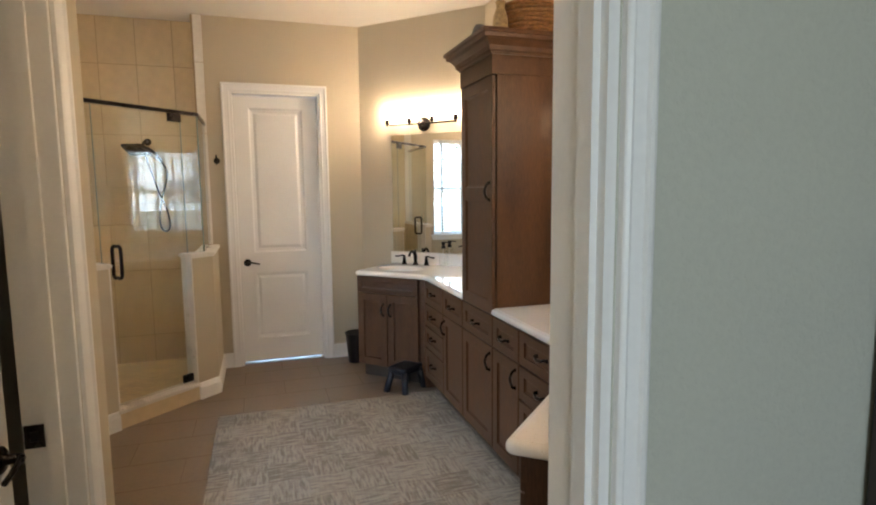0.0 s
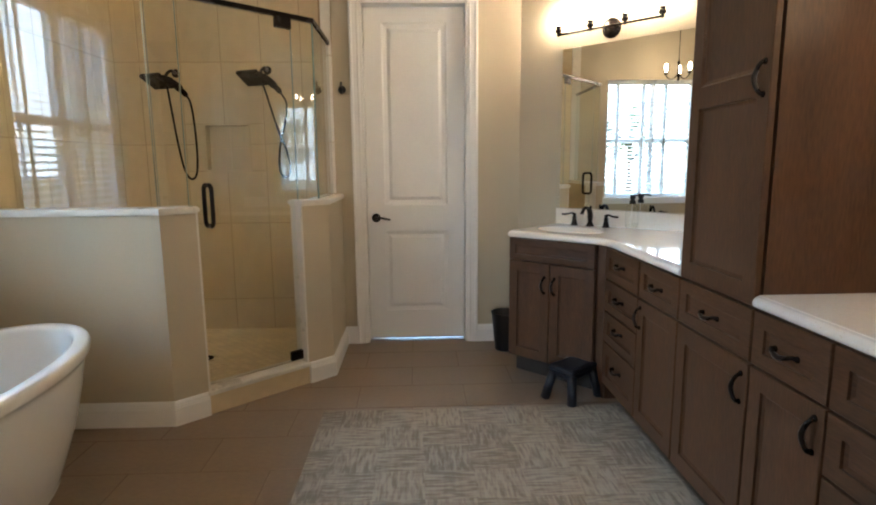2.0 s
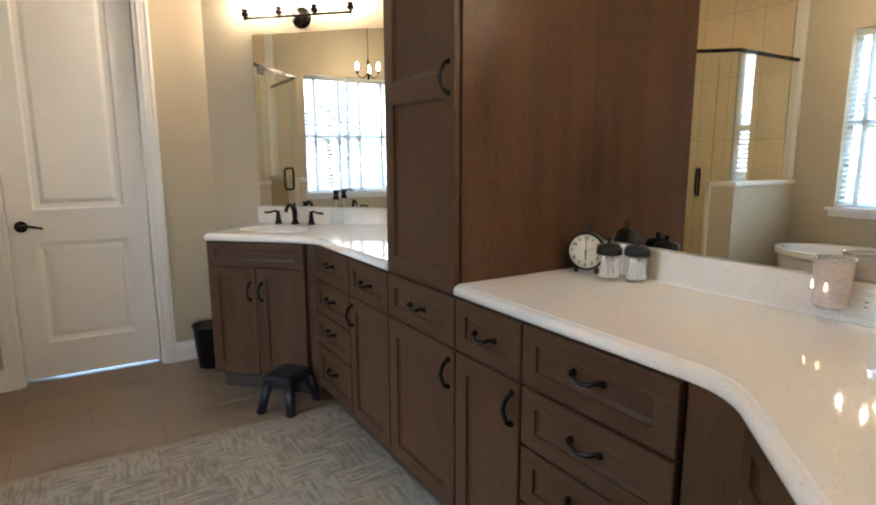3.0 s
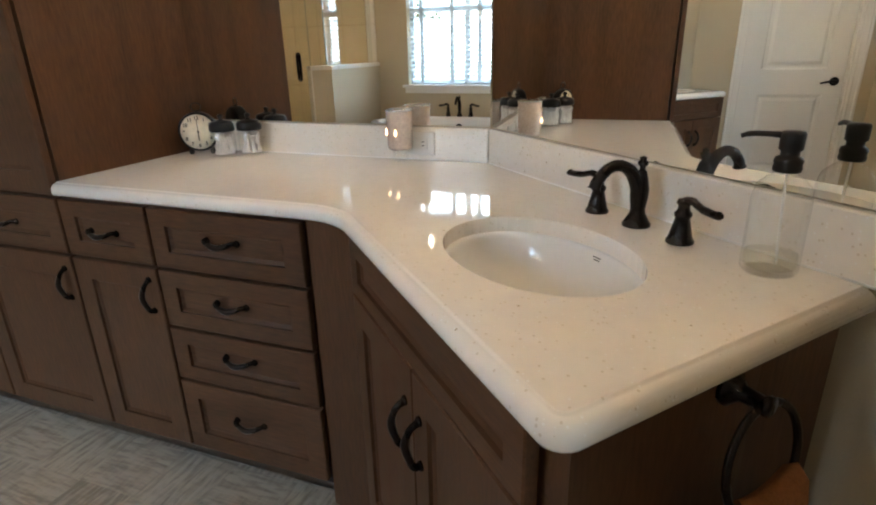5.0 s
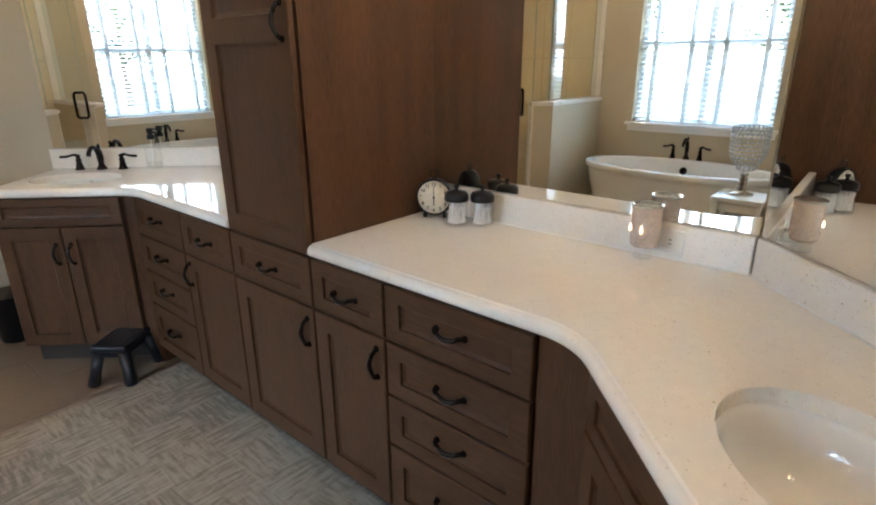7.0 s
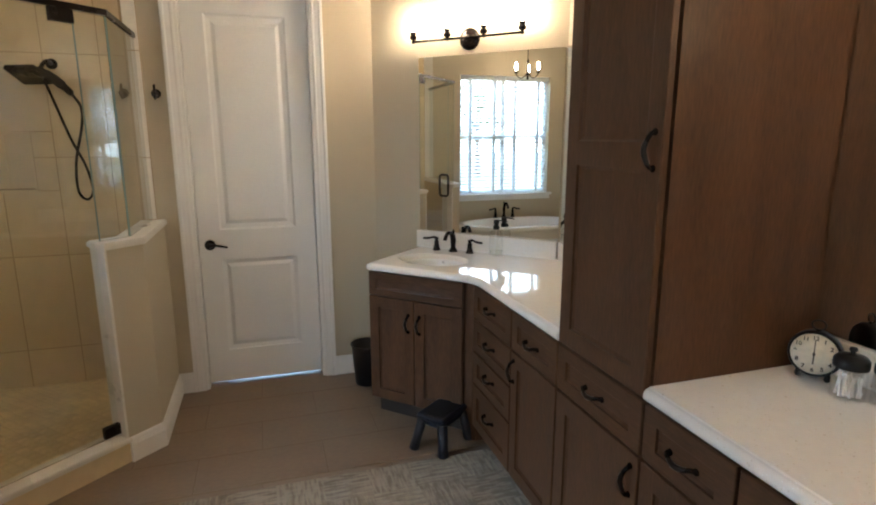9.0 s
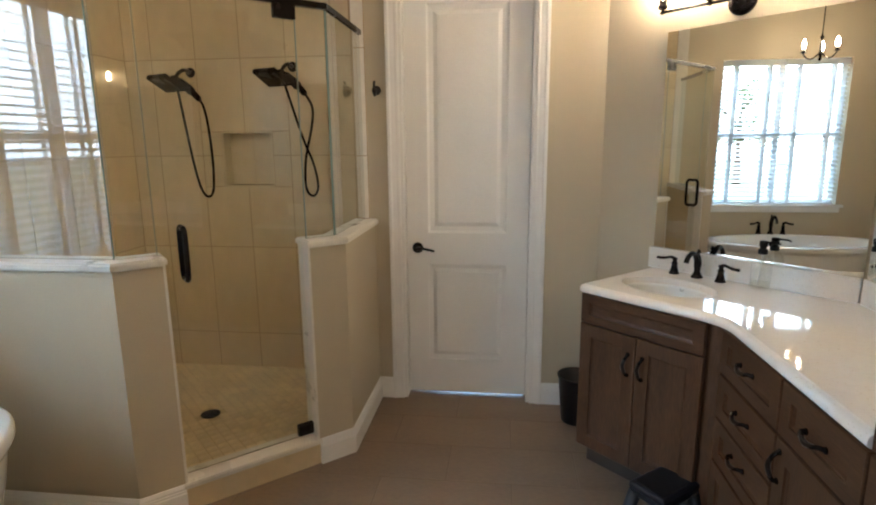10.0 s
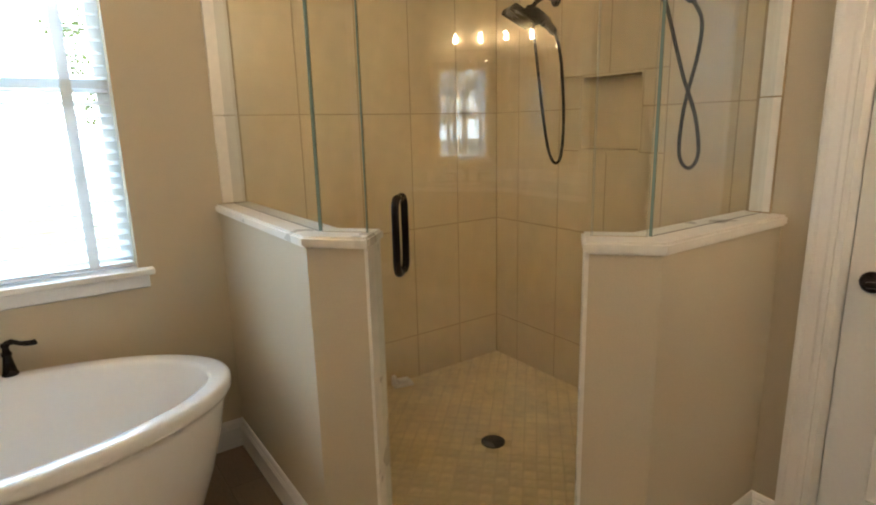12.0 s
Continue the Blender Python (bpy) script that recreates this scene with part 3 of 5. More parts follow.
def panel_slab(w, h, t, frames, cut=0.012, slope=0.022, raised=False):
    """A door leaf, front at y = 0, with sunk panels given as (x0, x1, z0, z1)."""
    bm = bmesh.new()
    xs = sorted({0, w, *[f[0] for f in frames], *[f[1] for f in frames]})
    zs = sorted({0, h, *[f[2] for f in frames], *[f[3] for f in frames]})
    grid = {(i, j): bm.verts.new((x, 0, z)) for i, x in enumerate(xs) for j, z in enumerate(zs)}
    sunk = []
    for i in range(len(xs) - 1):
        for j in range(len(zs) - 1):
            f = bm.faces.new((grid[i, j], grid[i + 1, j], grid[i + 1, j + 1], grid[i, j + 1]))
            c = f.calc_center_median()
            if any(a < c.x < b and lo < c.z < hi for a, b, lo, hi in frames):
                sunk.append(f)
    for f in sunk:
        bmesh.ops.inset_individual(bm, faces=[f], thickness=slope * 0.35, depth=0)
        bmesh.ops.translate(bm, vec=(0, cut * 0.7, 0), verts=f.verts)
        bmesh.ops.inset_individual(bm, faces=[f], thickness=slope * 0.65, depth=0)
        bmesh.ops.translate(bm, vec=(0, cut * 0.3, 0), verts=f.verts)
        if raised:
            bmesh.ops.inset_individual(bm, faces=[f], thickness=0.006, depth=0)
            bmesh.ops.inset_individual(bm, faces=[f], thickness=0.030, depth=0)
            bmesh.ops.translate(bm, vec=(0, -cut * 0.6, 0), verts=f.verts)
    edge = [e for e in bm.edges if e.is_boundary]
    r = bmesh.ops.extrude_edge_only(bm, edges=edge)
    vs = [v for v in r["geom"] if isinstance(v, bmesh.types.BMVert)]
    bmesh.ops.translate(bm, vec=(0, t, 0), verts=vs)
    loop = [e for e in r["geom"] if isinstance(e, bmesh.types.BMEdge) and e.is_boundary]
    bmesh.ops.contextual_create(bm, geom=loop)
    bmesh.ops.recalc_face_normals(bm, faces=bm.faces)
    rim = [e for e in bm.edges if all(abs(v.co.y) < 1e-6 and (abs(v.co.x) < 1e-6 or abs(v.co.x - w) < 1e-6 or abs(v.co.z) < 1e-6 or abs(v.co.z - h) < 1e-6) for v in e.verts) and len(e.link_faces) == 2 and abs(e.calc_face_angle(0)) > 1]
    bmesh.ops.bevel(bm, geom=rim, offset=0.0025, segments=1, affect="EDGES")
    return bm


def lever(parent, m, way=1):
    """Round rose and curved lever, out along local -y, reaching towards local +x times way."""
    hub = part("door_handle", lathe(bmesh.new(), [(0, 0), (0.033, 0), (0.033, 0.006), (0.026, 0.012), (0.013, 0.016), (0.011, 0.045), (0, 0.047)], 20, pose(0, 0, 0, 90, 0, 0)), BRONZE, parent, "oil-rubbed bronze lever handle", m)
    part("lever", tube(bmesh.new(), bend([(0, -0.045, 0), (0.03 * way, -0.052, 0.004), (0.07 * way, -0.052, -0.004), (0.105 * way, -0.048, -0.012)]), [0.010] * 9 + [0.008] * 8 + [0.007] * 8, 8), BRONZE, hub)
    return hub


leaf_w = DX1 - DX0 - 0.042
door1 = thing("door_1", pose(DX0 + 0.021, YD + 0.070, 0.0155), "tall white two-panel door, shut, with daylight under it", "door")
tagged(door1, kind="structure")
part("leaf", panel_slab(leaf_w, DTOP - 0.042, 0.04, [(0.125, leaf_w - 0.125, 0.215, 0.815), (0.125, leaf_w - 0.125, 1.005, 2.285)], 0.016, 0.05, True), WHITE, door1)
lever(door1, pose(0.062, 0, 0.915))

# ---- entry: casings, jamb, closet door ----
rj = bmesh.new()
box(rj, 0.336, 0.351, 0.572, Y_END, 0, 2.46)
box(rj, 0.326, 0.336, 0.588, 0.622, 0, 2.46)
structure("jamb_entry", rj, WHITE, "white jamb of the bathroom entry", "trim")
casing("trim_entry", HALL + 0.02, 0.353, 2.46, pose(0, 0.57, 0, 90, 0, 0), "white moulded casing of the bathroom entry", (False, True), 0.56)
casing("trim_closet", 0.80, 1.605, 2.445, pose(HALL, 0, 0, 90, 0, 90), "white moulded casing of the closet door")
cj = bmesh.new()
box(cj, HALL - 0.13, HALL - 0.001, 1.588, 1.606, 0, 2.445)
jc = structure("jamb_closet", cj, WHITE, "white jamb of the closet door", "trim")
part("jamb_side", boxed(HALL - 0.13, HALL - 0.001, 0.799, 0.817, 0, 2.445), WHITE, jc)
part("door_stop", boxed(HALL - 0.075, HALL - 0.045, 1.576, 1.588, 0, 2.43), WHITE, jc)
strike = thing("strike_plate", pose(HALL - 0.105, 1.588, 0.955), "black bronze strike plate on the white jamb", "strike plate")
sp = bmesh.new()
for z0, z1 in ((-0.030, -0.014), (0.014, 0.030)):
    box(sp, -0.022, 0.022, -0.003, 0, z0, z1)
for x0, x1 in ((-0.022, -0.010), (0.010, 0.022)):
    box(sp, x0, x1, -0.003, 0, -0.014, 0.014)
part("plate", sp, BRONZE, strike)
part("pocket", boxed(-0.0105, 0.0105, -0.0015, 0, -0.0145, 0.0145), BLACK, strike, "dark latch hole")
closet = thing("door_2", pose(HALL - 0.150, 0.80, 0.01, 0, 0, 90), "white closet door standing slightly ajar", "door")
tagged(closet, kind="structure")
part("leaf", panel_slab(0.76, 2.41, 0.035, [(0.12, 0.64, 0.235, 0.83), (0.12, 0.64, 1.03, 2.26)], 0.016, 0.05, True), SHADEDWHITE, closet)
lever(closet, pose(0.70, 0, 0.93), -1)

# ---- vanity cabinets ----
def pull(parent, m, name="handle"):
    """Wavy bronze bow pull along local x, out along -y."""
    bm = bmesh.new()
    line = bend([(-0.050, -0.002, 0), (-0.046, -0.017, 0.004), (-0.028, -0.025, -0.003), (0, -0.030, -0.008), (0.028, -0.025, -0.003), (0.046, -0.017, 0.004), (0.050, -0.002, 0)], 4)
    line = [p * 0.92 for p in line]
    n = len(line)
    tube(bm, line, [0.0080 - 0.0024 * math.sin(math.pi * i / (n - 1)) ** 0.5 + 0.0026 * math.exp(-((i - n / 2) / 5) ** 2) for i in range(n)], 8)
    for x in (-0.047, 0.047):
        lathe(bm, [(0, 0), (0.010, 0), (0.009, 0.005), (0.005, 0.008), (0, 0.008)], 10, pose(x, 0, 0, 90, 0, 0))
    return part(name, bm, BRONZE, parent, "oil-rubbed bronze bow pull", m)


def front(parent, name, x0, x1, z0, z1, frame=0.062, handle="", hx=0.0, hz=0.0):
    """One drawer front or door, 2 cm thick, with a sunk panel and, if wanted, a pull."""
    w, h = x1 - x0, z1 - z0
    f = min(frame, h * 0.28)
    f2 = min(frame, w * 0.28)
    bm = panel_slab(w, h, 0.020, [(f2, w - f2, f, h - f)], 0.012, 0.024)
    ob = part(name, bm, WOODH if w > h * 1.2 else WOOD, parent, "", pose(x0, -0.021, z0))
    if handle == "across":
        pull(ob, pose(w / 2 if not hx else hx - x0, 0, h / 2 if not hz else hz - z0))
    elif handle == "up":
        pull(ob, pose(hx - x0, 0, hz - z0, 0, 90, 0))
    return ob


def unit(name, m, w, depth, label, top=0.872, toe=0.095, group="vanity cabinets"):
    """A cabinet box, face at y = 0, running to local x = w."""
    cab = thing(name, m, label, "cabinet", group)
    part("body", boxed(0.001, w - 0.001, 0.014, depth, toe, top), WOOD, cab)
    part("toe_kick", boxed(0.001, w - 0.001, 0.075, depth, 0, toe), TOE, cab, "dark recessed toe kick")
    return cab


G = 0.0048
DZ = (0.097, 0.342, 0.515, 0.692, 0.868)
DEEP = XV - FACE - 0.002


def drawer_stack(y_top, w, label):
    cab = unit("drawer_cabinet", pose(FACE, y_top, 0, 0, 0, -90), w, DEEP, label)
    for a, b in zip(DZ, DZ[1:]):
        front(cab, "drawer", G, w - G, a + G, b - G, 0.055, "across", 0, (a + b) / 2 + (0.012 if a > 0.5 else 0.022))
    return cab


def door_unit(y_top, w, label, side):
    cab = unit("base_cabinet", pose(FACE, y_top, 0, 0, 0, -90), w, DEEP, label)
    front(cab, "drawer", G, w - G, DZ[3] + G, DZ[4] - G, 0.055, "across")
    front(cab, "door", G, w - G, DZ[0] + G, DZ[3] - G, 0.062, "up", 0.035 if side < 0 else w - 0.035, 0.605)
    return cab


T0, T1 = 2.785, 3.265
drawer_stack(2.455, 0.488, "brown stained drawer cabinet with four drawers and bronze pulls")
door_unit(T0, T0 - 2.455, "narrow brown stained cabinet with a drawer over a door", 1)
door_unit(3.660, 3.660 - T1, "brown stained cabinet with a drawer over a door", -1)
drawer_stack(4.115, 4.115 - 3.660, "brown stained drawer cabinet with four drawers beside the far sink")

# tower
tw = T1 - T0
tower = thing("linen_tower", pose(FACE, T1, 0, 0, 0, -90), "tall brown stained linen cabinet with crown moulding between the sinks", "cabinet")
part("body", boxed(0, tw, 0.007, DEEP, 0.095, 2.275), WOOD, tower)
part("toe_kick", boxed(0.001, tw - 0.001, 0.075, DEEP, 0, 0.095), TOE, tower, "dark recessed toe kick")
front(tower, "drawer", G, tw - G, DZ[3] + G, DZ[4] - G, 0.055, "across")
front(tower, "door", G, tw - G, DZ[0] + G, DZ[3] - G, 0.066, "up", tw - 0.036, 0.60)
up = part("door", panel_slab(tw - 2 * G, 2.165 - 0.874, 0.020, [(0.066, tw - 0.072, 0.066, 0.625), (0.066, tw - 0.072, 0.700, 1.225)], 0.012, 0.024), WOOD, tower, "", pose(G, -0.021, 0.874))
pull(up, pose(tw - 0.040, 0, 1.553 - 0.874, 0, 90, 0))
part("frieze", boxed(-0.004, tw + 0.004, -0.024, DEEP, 2.170, 2.275, 0.002), WOODH, tower)
CROWN = [(0, 0), (0.010, 0), (0.012, 0.012), (0.022, 0.018), (0.026, 0.040), (0.048, 0.066), (0.066, 0.074), (0.070, 0.092), (0.080, 0.096), (0.080, 0.115), (0, 0.115)]
part("crown", moulding(bmesh.new(), [(-0.004, DEEP), (-0.004, -0.024), (tw + 0.004, -0.024), (tw + 0.004, DEEP)], [(o, z + 2.270) for o, z in CROWN]), WOODH, tower, "stepped crown moulding")
part("top_board", boxed(0, tw, -0.02, DEEP, 2.275, 2.380), WOODH, tower)

# slanted sink cabinets
NF, FF = 0.735 - 0.030 / _d, 5.235 + 0.030 / _d      # their fronts: y - x near, x + y far


def sink_base(m, w, label):
    cab = thing("sink_cabinet", m, label, "cabinet", "sink cabinets")
    part("body", boxed(0, w, 0.012, 0.50, 0.115, 0.690), WOOD, cab)
    part("face_frame", boxed(0, w, 0.012, 0.030, 0.690, 0.872), WOODH, cab)
    for x in (0, w - 0.018):
        part("side_panel", boxed(x, x + 0.018, 0.030, 0.50, 0.690, 0.872), WOOD, cab)
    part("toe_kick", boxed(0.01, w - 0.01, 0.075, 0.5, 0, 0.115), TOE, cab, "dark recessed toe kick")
    front(cab, "false_drawer", 0.012, w - 0.012, 0.735, 0.866, 0.045)
    mid = w / 2
    front(cab, "door", 0.012, mid - G / 2, 0.125, 0.729, 0.060, "up", mid - 0.034, 0.600)
    front(cab, "door", mid + G / 2, w - 0.012, 0.125, 0.729, 0.060, "up", mid + 0.034, 0.600)
    return cab


# far: local x runs from the tip towards the corner
far_tip = (0.698, FF - 0.698)
w_far = (FACE - 0.045 - far_tip[0]) / _d
sink_base(pose(far_tip[0], far_tip[1], 0, 0, 0, -45), w_far, "brown stained sink cabinet with two doors under the far sink")
near_in = (FACE - 0.055, FACE - 0.055 + NF)
w_near = (near_in[0] - 0.600) / _d
sink_base(pose(near_in[0], near_in[1], 0, 0, 0, -135), w_near, "brown stained sink cabinet with two doors under the near sink")
# filler posts in the inner corners
solid("filler_post", prism(bmesh.new(), [(FACE - 0.002, 1.966), (near_in[0] - 0.002, near_in[1] + 0.004), (near_in[0] + 0.10, near_in[1] - 0.10), (FACE + 0.3, 1.964)], 0.0, 0.872), WOOD, "brown stained filler panel in the cabinet corner", "cabinet")
_c = (FACE - 0.045, FF - FACE + 0.045)
solid("filler_post", prism(bmesh.new(), [(FACE - 0.002, 4.117), (FACE + 0.3, 4.117), (_c[0] + 0.12, _c[1] + 0.12), (_c[0] + 0.002, _c[1])], 0.0, 0.872), WOOD, "brown stained filler panel in the cabinet corner", "cabinet")
# end panel of the near run, slightly skewed as its counter is
C_TIP, C_END = (0.517, 1.272), (0.975, 0.896)
_e = Vector(C_END) - Vector(C_TIP)
_e.normalize()
_in = Vector((-_e.y, _e.x))
ep = [Vector(C_TIP) + _e * 0.055 + _in * 0.035, Vector(C_END) + _in * 0.035 - _e * 0.01]
ep += [ep[1] + _in * 0.03, ep[0] + _in * 0.03]
solid("end_panel", prism(bmesh.new(), [tuple(p) for p in ep], 0.0, 0.872), WOOD, "brown stained end panel of the near sink cabinet", "cabinet")

# ---- counters ----
EDGE = [(0, 0.872), (0.019, 0.872), (0.025, 0.8745), (0.0285, 0.880), (0.029, 0.887), (0.028, 0.894), (0.025, 0.900), (0.020, 0.9045), (0.014, 0.9068), (0.0105, 0.9075), (0.0095, 0.9093), (0.007, 0.910), (0, 0.910)]
INSET = 0.029


def fillet(a, b, c, r, n=6):
    a, b, c = Vector(a), Vector(b), Vector(c)
    d1, d2 = (a - b).normalized(), (c - b).normalized()
    p, q = b + d1 * r, b + d2 * r
    return [tuple((p * (1 - t) + b * t) * (1 - t) + (b * (1 - t) + q * t) * t) for t in (i / n for i in range(n + 1))]


def slab(outline, hole, z0, z1):
    """A flat slab with an oval hole."""
    bm = bmesh.new()
    for loop in (outline, hole):
        vs = [bm.verts.new((x, y, z1)) for x, y in loop]
        for i in range(len(vs)):
            bm.edges.new((vs[i - 1], vs[i]))
    bmesh.ops.triangle_fill(bm, edges=bm.edges[:], use_beauty=True)
    r = bmesh.ops.extrude_face_region(bm, geom=bm.faces[:])
    bmesh.ops.translate(bm, vec=(0, 0, z0 - z1), verts=[v for v in r["geom"] if isinstance(v, bmesh.types.BMVert)])
    bmesh.ops.recalc_face_normals(bm, faces=bm.faces)
    return bm


def oval(cx, cy, a, b, turn, n=48):
    c, s = math.cos(turn), math.sin(turn)
    return [(cx + a * math.cos(t) * c - b * math.sin(t) * s, cy + a * math.cos(t) * s + b * math.sin(t) * c) for t in (2 * math.pi * i / n for i in range(n))]


SA, SB = 0.210, 0.152
S_NEAR, S_FAR = (1.003, 1.386), (1.062, 4.545)


def counter(name, nose, back, sink, turn, label):
    """nose: (x, y, rounding) along the front edge; outward is to its right. back closes the outline along the walls."""
    inner = []
    n = len(nose)
    for i, p in enumerate(nose):
        p = Vector(p[:2])
        a, c = Vector(nose[max(i - 1, 0)][:2]), Vector(nose[min(i + 1, n - 1)][:2])
        d1 = (p - a).normalized() if i else (c - p).normalized()
        d2 = (c - p).normalized() if i < n - 1 else d1
        n1, n2 = Vector((d1.y, -d1.x)), Vector((d2.y, -d2.x))
        q = p - (n1 + n2) / (1 + n1.dot(n2)) * INSET
        inner.append((q.x, q.y))
    line = [inner[0]]
    for i in range(1, n - 1):
        line += fillet(inner[i - 1], inner[i], inner[i + 1], nose[i][2], 7)
    line.append(inner[-1])
    ob = thing(name, Matrix.Identity(4), label, "countertop")
    part("top", slab(line + back, oval(*sink, SA, SB, turn), 0.873, 0.910), QUARTZ, ob)
    rim = moulding(bmesh.new(), line, EDGE)
    for f in rim.faces:
        zs = [v.co.z for v in f.verts]
        f.smooth = max(zs) - min(zs) < 0.012 and abs(f.normal.z) < 0.99
    part("edge", rim, QUARTZ, ob, "rounded ogee edge")
    return ob


near_top = counter("counter_near", [(NOSE, T0 - 0.002, 0), (NOSE, NOSE + 0.735, 0.10), (*C_TIP, 0.006), (*C_END, 0)], [near_pt(C_END[0] + 0.03, 0.004), near_pt(XV - 0.004, 0.004), (XV - 0.004, T0 - 0.002)], S_NEAR, radians(45), "white speckled quartz counter with an oval sink opening, near end")
TIPF, ENDF = (0.668, 4.566), (1.085, 4.952)
far_top = counter("counter_far", [(*ENDF, 0), (*TIPF, 0.006), (NOSE, 5.235 - NOSE, 0.10), (NOSE, T1 + 0.002, 0)], [(XV - 0.004, T1 + 0.002), (XV - 0.004, FAR - XV - 0.006), (ENDF[0] + 0.015, FAR - ENDF[0] - 0.021)], S_FAR, radians(-45), "white speckled quartz counter with an oval sink opening, far end")


def splash(name, p, q, n, label, r0=0.0, r1=0.0):
    d = (Vector(q) - Vector(p)).normalized()
    a = math.atan2(d.y, d.x)
    L = (Vector(q) - Vector(p)).length
    ob = thing(name, pose(p[0], p[1], 0, 0, 0, math.degrees(a)), label, "backsplash", "backsplashes")
    part("strip", boxed(0, L, 0, 0.022, 0.9105, 1.013, 0.003), QUARTZ, ob)
    bead = bmesh.new()
    tube(bead, [(0.004, 0.0005, 0.9112), (L - 0.004, 0.0005, 0.9112)], 0.0026, 6)
    part("caulk", bead, PLATE, ob, "thin white caulk bead")
    return ob


k = 0.0235 / _d
SL = "white quartz backsplash strip below the mirror"
splash("backsplash", (XV - 0.0235, T0 - 0.004), (XV - 0.0235, near_pt(XV - 0.0235, 0.0235)[1]), 0, SL)
splash("backsplash", near_pt(XV - 0.026, 0.0235), near_pt(0.972, 0.0235), 0, SL)
splash("backsplash", (ENDF[0] - 0.008, FAR - k - ENDF[0] + 0.008), (XV - 0.026, FAR - k - XV + 0.026), 0, SL)
splash("backsplash", (XV - 0.0235, FAR - XV - 0.014), (XV - 0.0235, T1 + 0.004), 0, SL)

# mirrors
def mirror(p, q, z1, label):
    d = Vector(q) - Vector(p)
    ob = thing("wall_mirror", pose(p[0], p[1], 1.016, 0, 0, math.degrees(math.atan2(d.y, d.x))), label, "mirror", "vanity mirrors")
    part("glass", boxed(0, d.length, 0, 0.006, 0, z1 - 1.016, 0.001), MIRROR, ob)
    return ob


k2 = 0.009 / _d
mirror((XV - 0.009, T0 - 0.004), (XV - 0.009, near_pt(XV - 0.009, 0.009)[1] + 0.002), 2.075, "frameless wall mirror above the near counter")
mirror(near_pt(XV - 0.012, 0.009), near_pt(1.010, 0.009), 1.985, "frameless wall mirror behind the near sink")
mirror((1.100, FAR - k2 - 1.100), (XV - 0.013, FAR - k2 - XV + 0.013), 2.055, "frameless wall mirror behind the far sink")
mirror((XV - 0.009, FAR - XV - 0.012), (XV - 0.009, T1 + 0.004), 2.055, "frameless wall mirror above the far counter")


# sinks
def sink(c, turn, label):
    ob = thing("sink", pose(c[0], c[1], 0.872, 0, 0, turn), label, "sink", "sinks")
    prof = [(1.06, -0.001), (1.02, -0.001), (0.99, -0.004), (0.965, -0.020), (0.92, -0.042), (0.84, -0.066), (0.72, -0.086), (0.56, -0.102), (0.38, -0.112), (0.20, -0.117), (0.12, -0.118), (0, -0.119)]
    bm = lathe(bmesh.new(), [(max(0, q.x), q.z) for q in bend([(r, 0, z) for r, z in prof], 3)], 64)
    bmesh.ops.scale(bm, vec=(SA, SB, 1), verts=bm.verts)
    bmesh.ops.solidify(bm, geom=bm.faces[:], thickness=-0.008)
    for f in bm.faces:
        f.smooth = True
    part("bowl", bm, PORCELAIN, ob)
    part("drain", lathe(bmesh.new(), [(0, 0.003), (0.012, 0.004), (0.020, 0.002), (0.024, 0), (0.024, -0.004), (0, -0.004)], 20, pose(0, 0, -0.115)), BRONZE, ob, "dark drain ring")
    lab = bmesh.new()
    for i in range(3):
        box(lab, -0.016 + 0.003 * i, 0.016 - 0.002 * i, -0.0004, 0.0004, 0.0065 - 0.005 * i, 0.0085 - 0.005 * i)
    part("maker_mark", lab, INK, ob, "small dark printed mark", pose(-0.002, 0.1405, -0.0125, -11.5, 0, 2))
    return ob


sink(S_NEAR, -135, "oval white undermount sink in the near counter")
sink(S_FAR, -45, "oval white undermount sink in the far counter")


# taps: local -y is towards the user
def tap_handle(parent, x, way):
    base = part("tap_handle", lathe(bmesh.new(), [(0, 0), (0.027, 0), (0.027, 0.005), (0.023, 0.012), (0.018, 0.035), (0.014, 0.055), (0.017, 0.060), (0.017, 0.066), (0.012, 0.072), (0.011, 0.082), (0.015, 0.088), (0.012, 0.096), (0, 0.099)], 20), BRONZE, parent, "", pose(x, 0, 0))
    part("lever", tube(bmesh.new(), bend([(0, 0, 0.092), (0.022 * way, -0.004, 0.097), (0.050 * way, -0.010, 0.089), (0.085 * way, -0.014, 0.086), (0.094 * way, -0.015, 0.090)], 5), [0.009] * 6 + [0.0075] * 5 + [0.0085] * 5 + [0.009] * 4 + [0.006], 8), BRONZE, base)


